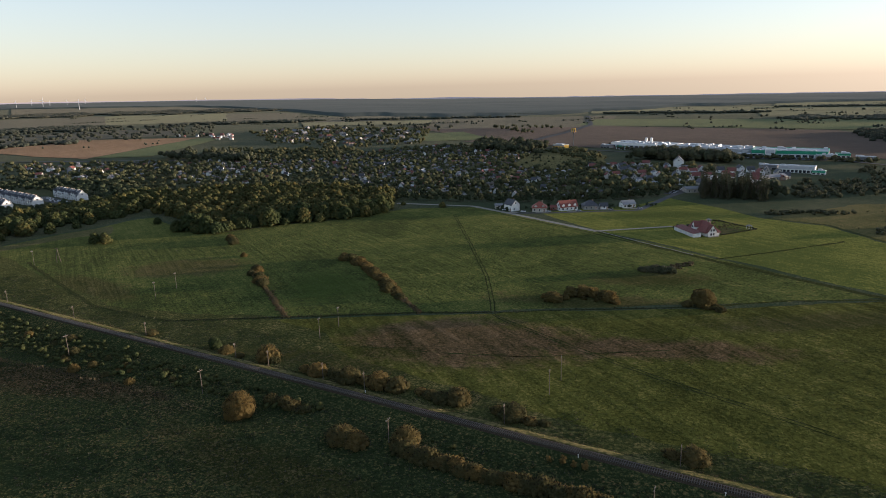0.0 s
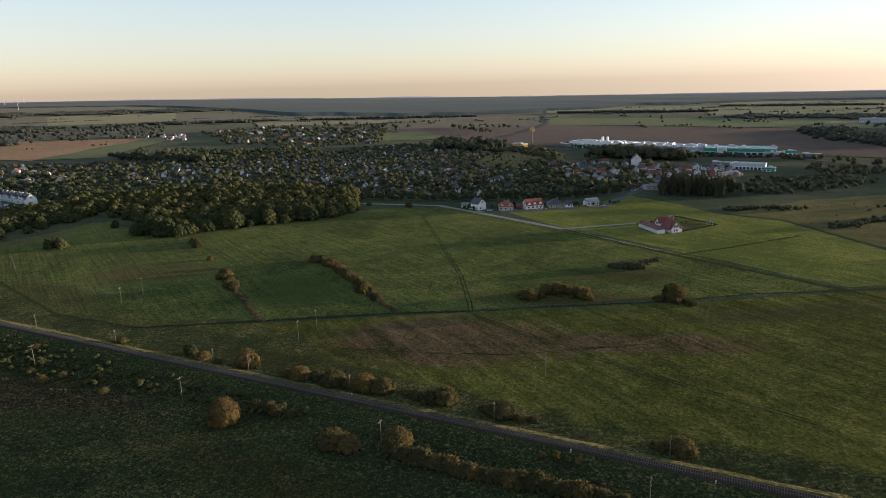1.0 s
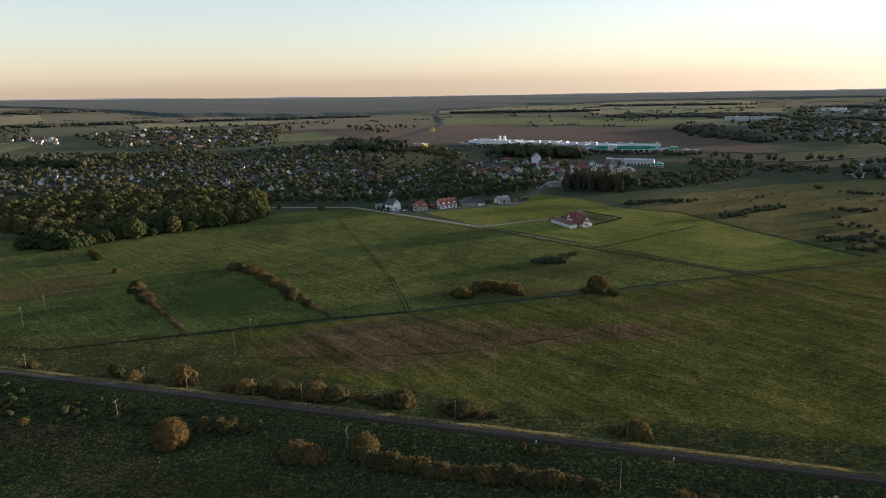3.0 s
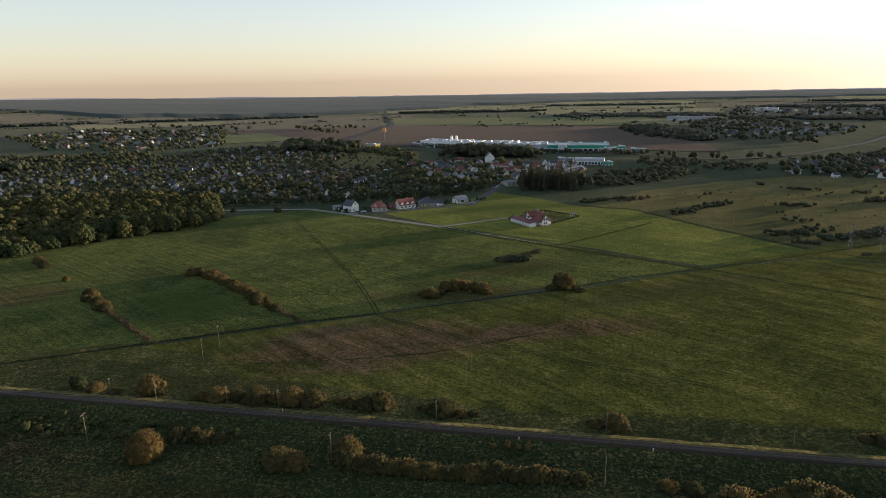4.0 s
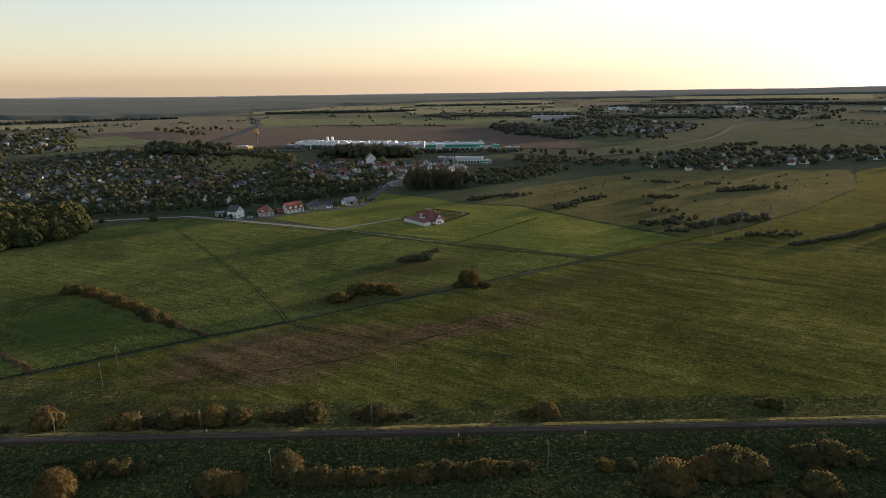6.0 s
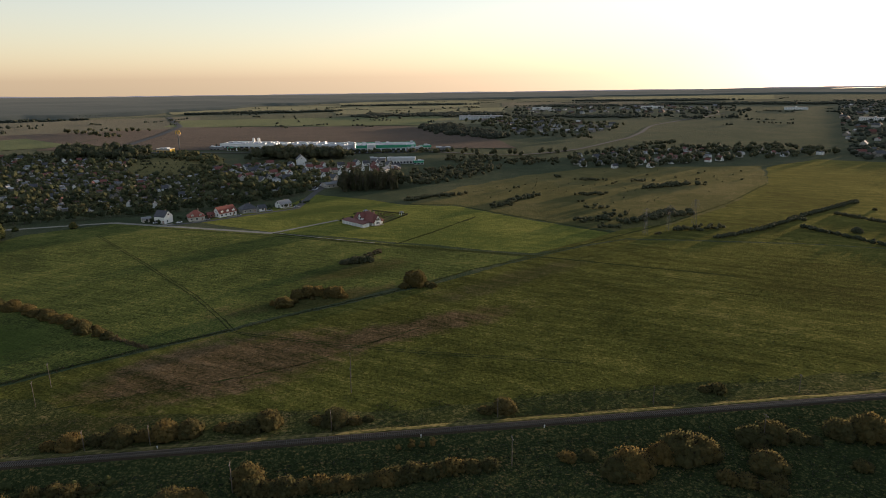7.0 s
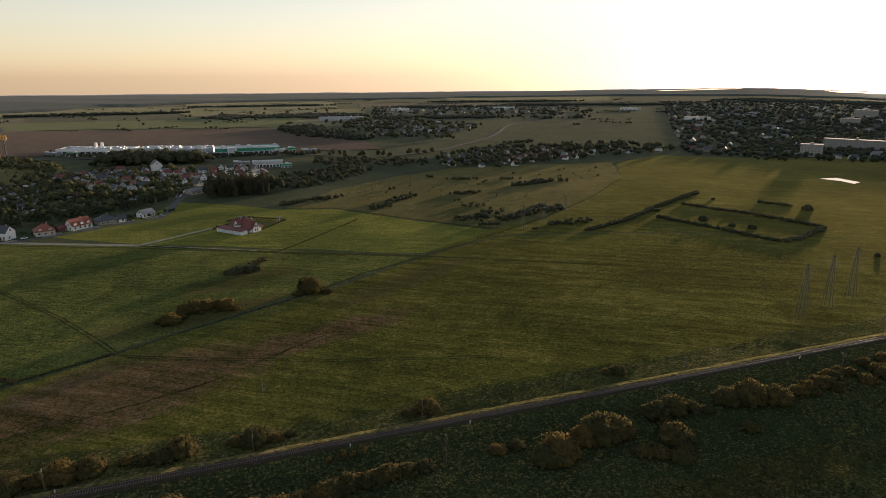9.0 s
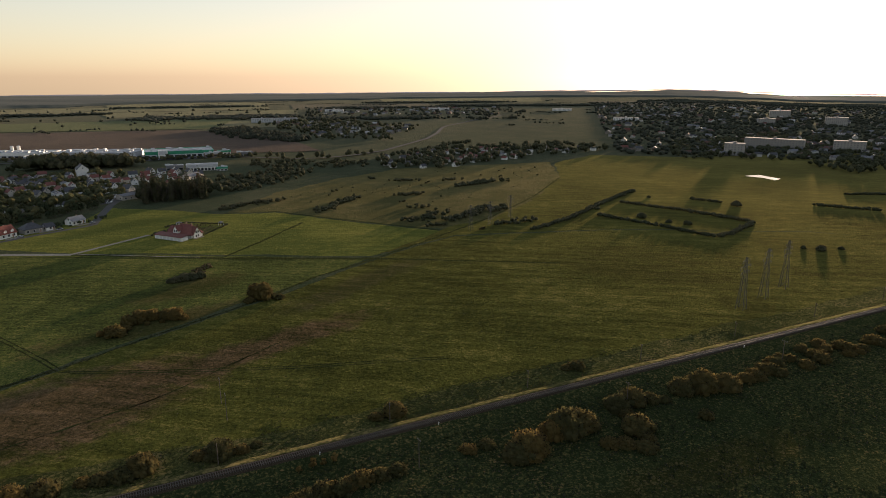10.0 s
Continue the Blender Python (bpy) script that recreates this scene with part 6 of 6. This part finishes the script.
def a_pole(h, label):
    root = tagged(new("utility_pole"), label, "utility pole")
    for s in (-1, 1):
        part("leg", prism_bm(bmesh.new(), (s * 1.3, 0, -0.3), (s * 0.12, 0, h), 0.16, 0.12, 10), M_POLE, root)
    slab("brace", -0.75, -0.07, h * 0.45, 0.75, 0.07, h * 0.45 + 0.16, M_POLE, root)
    slab("crossarm", -1.1, -0.08, h - 0.4, 1.1, 0.08, h - 0.25, M_POLE, root)
    return root


p1 = wood_pole(8.8, 2.2, "weathered concrete pole with a crossarm in rough ground")
p2 = wood_pole(6.6, 0, "short telegraph pole beside the railway bank")
p3 = wood_pole(9.0, 1.6, "pale power pole standing in the meadow", M_SLIMPOLE, 0.75)
p4 = a_pole(9.5, "pale two-legged power pole in the meadow")
for x in (-324, -248, -172, -95.5, -22, 52, 128, 204, 280):
    copy_thing(p1, place(x, 136.3, 1, turn=radians(92)))["group"] = "pole line south of the railway"
for x in (-400, -344, -288, -237, -184, -167, -141, -123, -71, -20, 31, 82, 133, 184, 235):
    copy_thing(p2, place(x, 162.2 - 0.005 * x, 1, turn=radians(88)))["group"] = "telegraph poles along the railway"
for x, y in ((-278, 200), (-282, 216), (-167, 193), (-168, 207), (-65, 186), (-65, 198), (-409, 214)):
    copy_thing(p3, place(x, y, 1, turn=radians(95)))["group"] = "power poles in the meadow"
copy_thing(p4, place(-400, 224, 1, turn=radians(30)))["group"] = "power poles in the meadow"
retire([p1, p2, p3, p4])


def pylon(h):
    root = tagged(new("pylon"), "grey steel lattice pylon in the meadow", "pylon")
    legs = [(a, b) for a in (-1, 1) for b in (-1, 1)]

    def half(z):
        return 1.5 * (1 - z / h) ** 1.2 + 0.3

    for a, b in legs:
        part("leg", prism_bm(bmesh.new(), (a * half(0), b * half(0), -0.3), (a * half(h), b * half(h), h), 0.09, 0.05, 5), M_GALV, root)
    bm = bmesh.new()
    zs = [h * (1 - 0.86 ** i) / (1 - 0.86 ** 10) for i in range(11)]
    for z0, z1 in zip(zs, zs[1:]):
        u, v = half(z0), half(z1)
        for s in (-1, 1):
            prism_bm(bm, (-u, s * u, z0), (v, s * v, z1), 0.035, 0.035, 4)
            prism_bm(bm, (u, s * u, z0), (-v, s * v, z1), 0.035, 0.035, 4)
            prism_bm(bm, (s * u, -u, z0), (s * v, v, z1), 0.035, 0.035, 4)
            prism_bm(bm, (s * u, u, z0), (s * v, -v, z1), 0.035, 0.035, 4)
    part("bracing", bm, M_GALV, root)
    for z, w in ((h * 0.72, 4.2), (h * 0.83, 5.2), (h * 0.94, 3.6)):
        bm = bmesh.new()
        for s in (-1, 1):
            prism_bm(bm, (0, s * 0.4, z), (w, 0, z + 0.1), 0.07, 0.05, 4)
            prism_bm(bm, (0, s * 0.4, z), (-w, 0, z + 0.1), 0.07, 0.05, 4)
            prism_bm(bm, (s * w, 0, z + 0.1), (0, 0, z + 1.0), 0.035, 0.035, 4)
        arm = part("crossarm", bm, M_GALV, root)
        for s in (-1, 1):
            part("insulator", prism_bm(bmesh.new(), (s * w, 0, z - 1.3), (s * w, 0, z), 0.1, 0.1, 8), M_CERAMIC, arm)
    return root


py = pylon(25)
for x, y, s in ((163, 183, 1), (186, 189, 1), (209, 195, 1), (129, 378, 0.72), (149, 385, 0.72), (175, 399, 0.72)):
    copy_thing(py, place(x, y, s, turn=radians(15)))["group"] = "pylons"
retire([py])


def turbine(h):
    root = tagged(new("wind_turbine"), "slender white wind turbine on the horizon", "wind turbine")
    part("tower", prism_bm(bmesh.new(), (0, 0, -2), (0, 0, h), 1.1, 0.6, 10), M_TURBINE, root)
    slab("nacelle", -1.2, -2.5, h, 1.2, 3.0, h + 2.2, M_TURBINE, root)
    hub = part("hub", prism_bm(bmesh.new(), (0, -3.6, h + 1.1), (0, -2.5, h + 1.1), 0.5, 1.1, 10), M_TURBINE, root)
    for i in range(3):
        a = radians(20 + 120 * i)
        part("blade", prism_bm(bmesh.new(), (0, -3, h + 1.1), (math.sin(a) * h * 0.5, -3, h + 1.1 + math.cos(a) * h * 0.5), 0.8, 0.25, 5), M_TURBINE, hub)
    return root


tb = turbine(36)
for x, y, s in ((-3071, 1948, 1.1), (-3473, 2009, 1.1), (-3535, 1910, 0.9), (-3672, 2262, 0.8), (-3700, 2080, 0.8), (-3750, 2420, 0.8), (-3600, 2120, 0.7), (-3300, 2850, 0.7), (-3330, 2950, 0.7), (-3640, 1850, 0.8)):
    copy_thing(tb, place(x, y, s, turn=radians(50)))["group"] = "wind turbines"
retire([tb])


# ---- tall herbs and grass tufts ----
def tufts(name, spots, material, label, blades, size, up=1.0):
    """Tussocks of upright leaf blades; spots: (x, y, radius)."""
    p = np.array(spots)
    n = len(p) * blades
    k = np.repeat(np.arange(len(p)), blades)
    r = p[k, 2]
    a = rng.random(n) * 2 * np.pi
    q = np.sqrt(rng.random(n)) * r
    base = np.stack([p[k, 0] + q * np.cos(a), p[k, 1] + q * np.sin(a), np.zeros(n)], 1)
    t = rng.normal(size=(n, 2))
    t /= np.linalg.norm(t, axis=1)[:, None]
    w = size * (0.5 + 0.6 * rng.random(n)) * (0.5 + r)
    h = up * r * (0.5 + 0.8 * rng.random(n)) * (1.15 - 0.6 * (q / r) ** 2)
    side = np.stack([t[:, 0] * w, t[:, 1] * w, np.zeros(n)], 1)
    lean = np.stack([rng.normal(size=n) * 0.35 * h, rng.normal(size=n) * 0.35 * h, h], 1)
    v = np.stack([base - side, base + side, base + lean + side * 0.5, base + lean - side * 0.5], 1).reshape(-1, 3)
    f = np.arange(4 * n).reshape(n, 4)
    return tagged(part_np(name, v, f, material), label, "grass", kind="stuff")


def patchy(poly, n, lo, hi, scale, keep):
    out = []
    for x, y in scatter(poly, n):
        if noise.noise(Vector((x * scale, y * scale, 3.3))) + 0.35 * noise.noise(Vector((x * scale * 5, y * scale * 5, 1.3))) > keep:
            out.append((x, y, lo + (hi - lo) * rng.random() ** 2))
    return out


tufts("tall_herbs", patchy([(-340, 95), (-340, 149), (0, 147), (330, 142), (330, 60), (150, 40), (0, 60), (-120, 70)], 30000, 0.3, 0.75, 0.05, -0.4), M_TUFT, "dark tall herbs and tussocks on rough ground", 5, 0.24, 0.55)
tufts("bank_herbs", patchy([(-420, 163), (-420, 205), (-300, 180), (-246, 178), (-215, 192), (-160, 184), (-100, 178), (0, 176), (140, 172), (140, 159), (0, 161), (-200, 164)], 10000, 0.2, 0.55, 0.06, -0.1), M_MEADOWTUFT, "withered herbs on the railway bank", 7, 0.2, 0.6)
tufts("meadow_tussocks", patchy([(-250, 178), (-170, 205), (-112, 250), (-30, 294), (44, 338), (110, 330), (140, 250), (120, 175), (0, 175), (-150, 182)], 12000, 0.2, 0.4, 0.03, 0.02), M_MEADOWTUFT, "grass tussocks in the meadow", 5, 0.22, 0.4)
tufts("meadow_tussocks", patchy([(-420, 215), (-290, 182), (-200, 209), (-112, 256), (-30, 300), (30, 340), (-110, 425), (-230, 440), (-310, 380), (-400, 300)], 10000, 0.25, 0.5, 0.03, 0.05), M_MEADOWTUFT, "grass tussocks in the meadow", 4, 0.25, 0.45)
tufts("dry_reeds", [(x + rng.normal() * 0.7, y + rng.normal() * 0.7, 0.8 + 0.6 * rng.random()) for x, y, _ in along([(-238, 236), (-198, 207)], 0.35) + along([(-165, 253), (-145, 237)], 0.4) + along([(-300, 120), (-180, 128)], 1.2)], M_REED, "strips of dry reed", 14, 0.09, 0.75)
tufts("ditch_sedge", [(x + rng.normal() * 0.8, y + rng.normal() * 0.8, 0.3 + 0.4 * rng.random()) for x, y, _ in along([(-246, 180), (-200, 206), (-146, 237), (-115, 251)], 0.4) + along([(-115, 251), (-87, 267), (-32, 296)], 1.2) + along([(-300, 180), (-246, 180)], 0.9)], M_TUFT, "dark sedge filling the ditch", 7, 0.18, 0.8)
tufts("verge_grass", [(x, rail_y(x) + 4.4 + 1.1 * rng.normal(), 0.35 + 0.4 * rng.random()) for x in np.arange(-420, 330, 0.11)], M_REED, "dry yellow grass along the railway", 5, 0.1, 0.65)

# ---- sleepers: single ones where the camera passes nearest, joined ones beyond ----
smesh = sleeper_mesh()
for i in range(300):
    x = -150 + 0.62 * i
    ob = new("sleeper", smesh)
    ob.parent = railway
    ob.location = (x, rail_y(x), 1.23)
sv = np.array([v.co[:] for v in smesh.vertices])
sf = [list(p.vertices) for p in smesh.polygons]
xs = [x for x in np.arange(-520, 480, 0.62) if not -150.3 < x < 36]
vv = np.concatenate([sv + (x, rail_y(x), 1.23) for x in xs])
ff = [[q + len(sv) * i for q in f] for i in range(len(xs)) for f in sf]
tagged(part_np("far_sleepers", vv, ff, M_SLEEPER, railway), "concrete sleepers of the far track", kind="stuff")

# kilometre posts beside the track
for x, side in ((-45, -2.6), (-8, -2.6), (125, -2.6), (-120, 2.6)):
    post = tagged(new("track_marker"), "short white marker post beside the track", "marker post")
    slab("post", -0.12, -0.08, 0, 0.12, 0.08, 1.0, M_CREAM, post)
    slab("plate", -0.2, -0.14, 0.75, 0.25, -0.085, 1.0, M_CLAD, post)
    post.location = (x, rail_y(x) + side, 0.95)
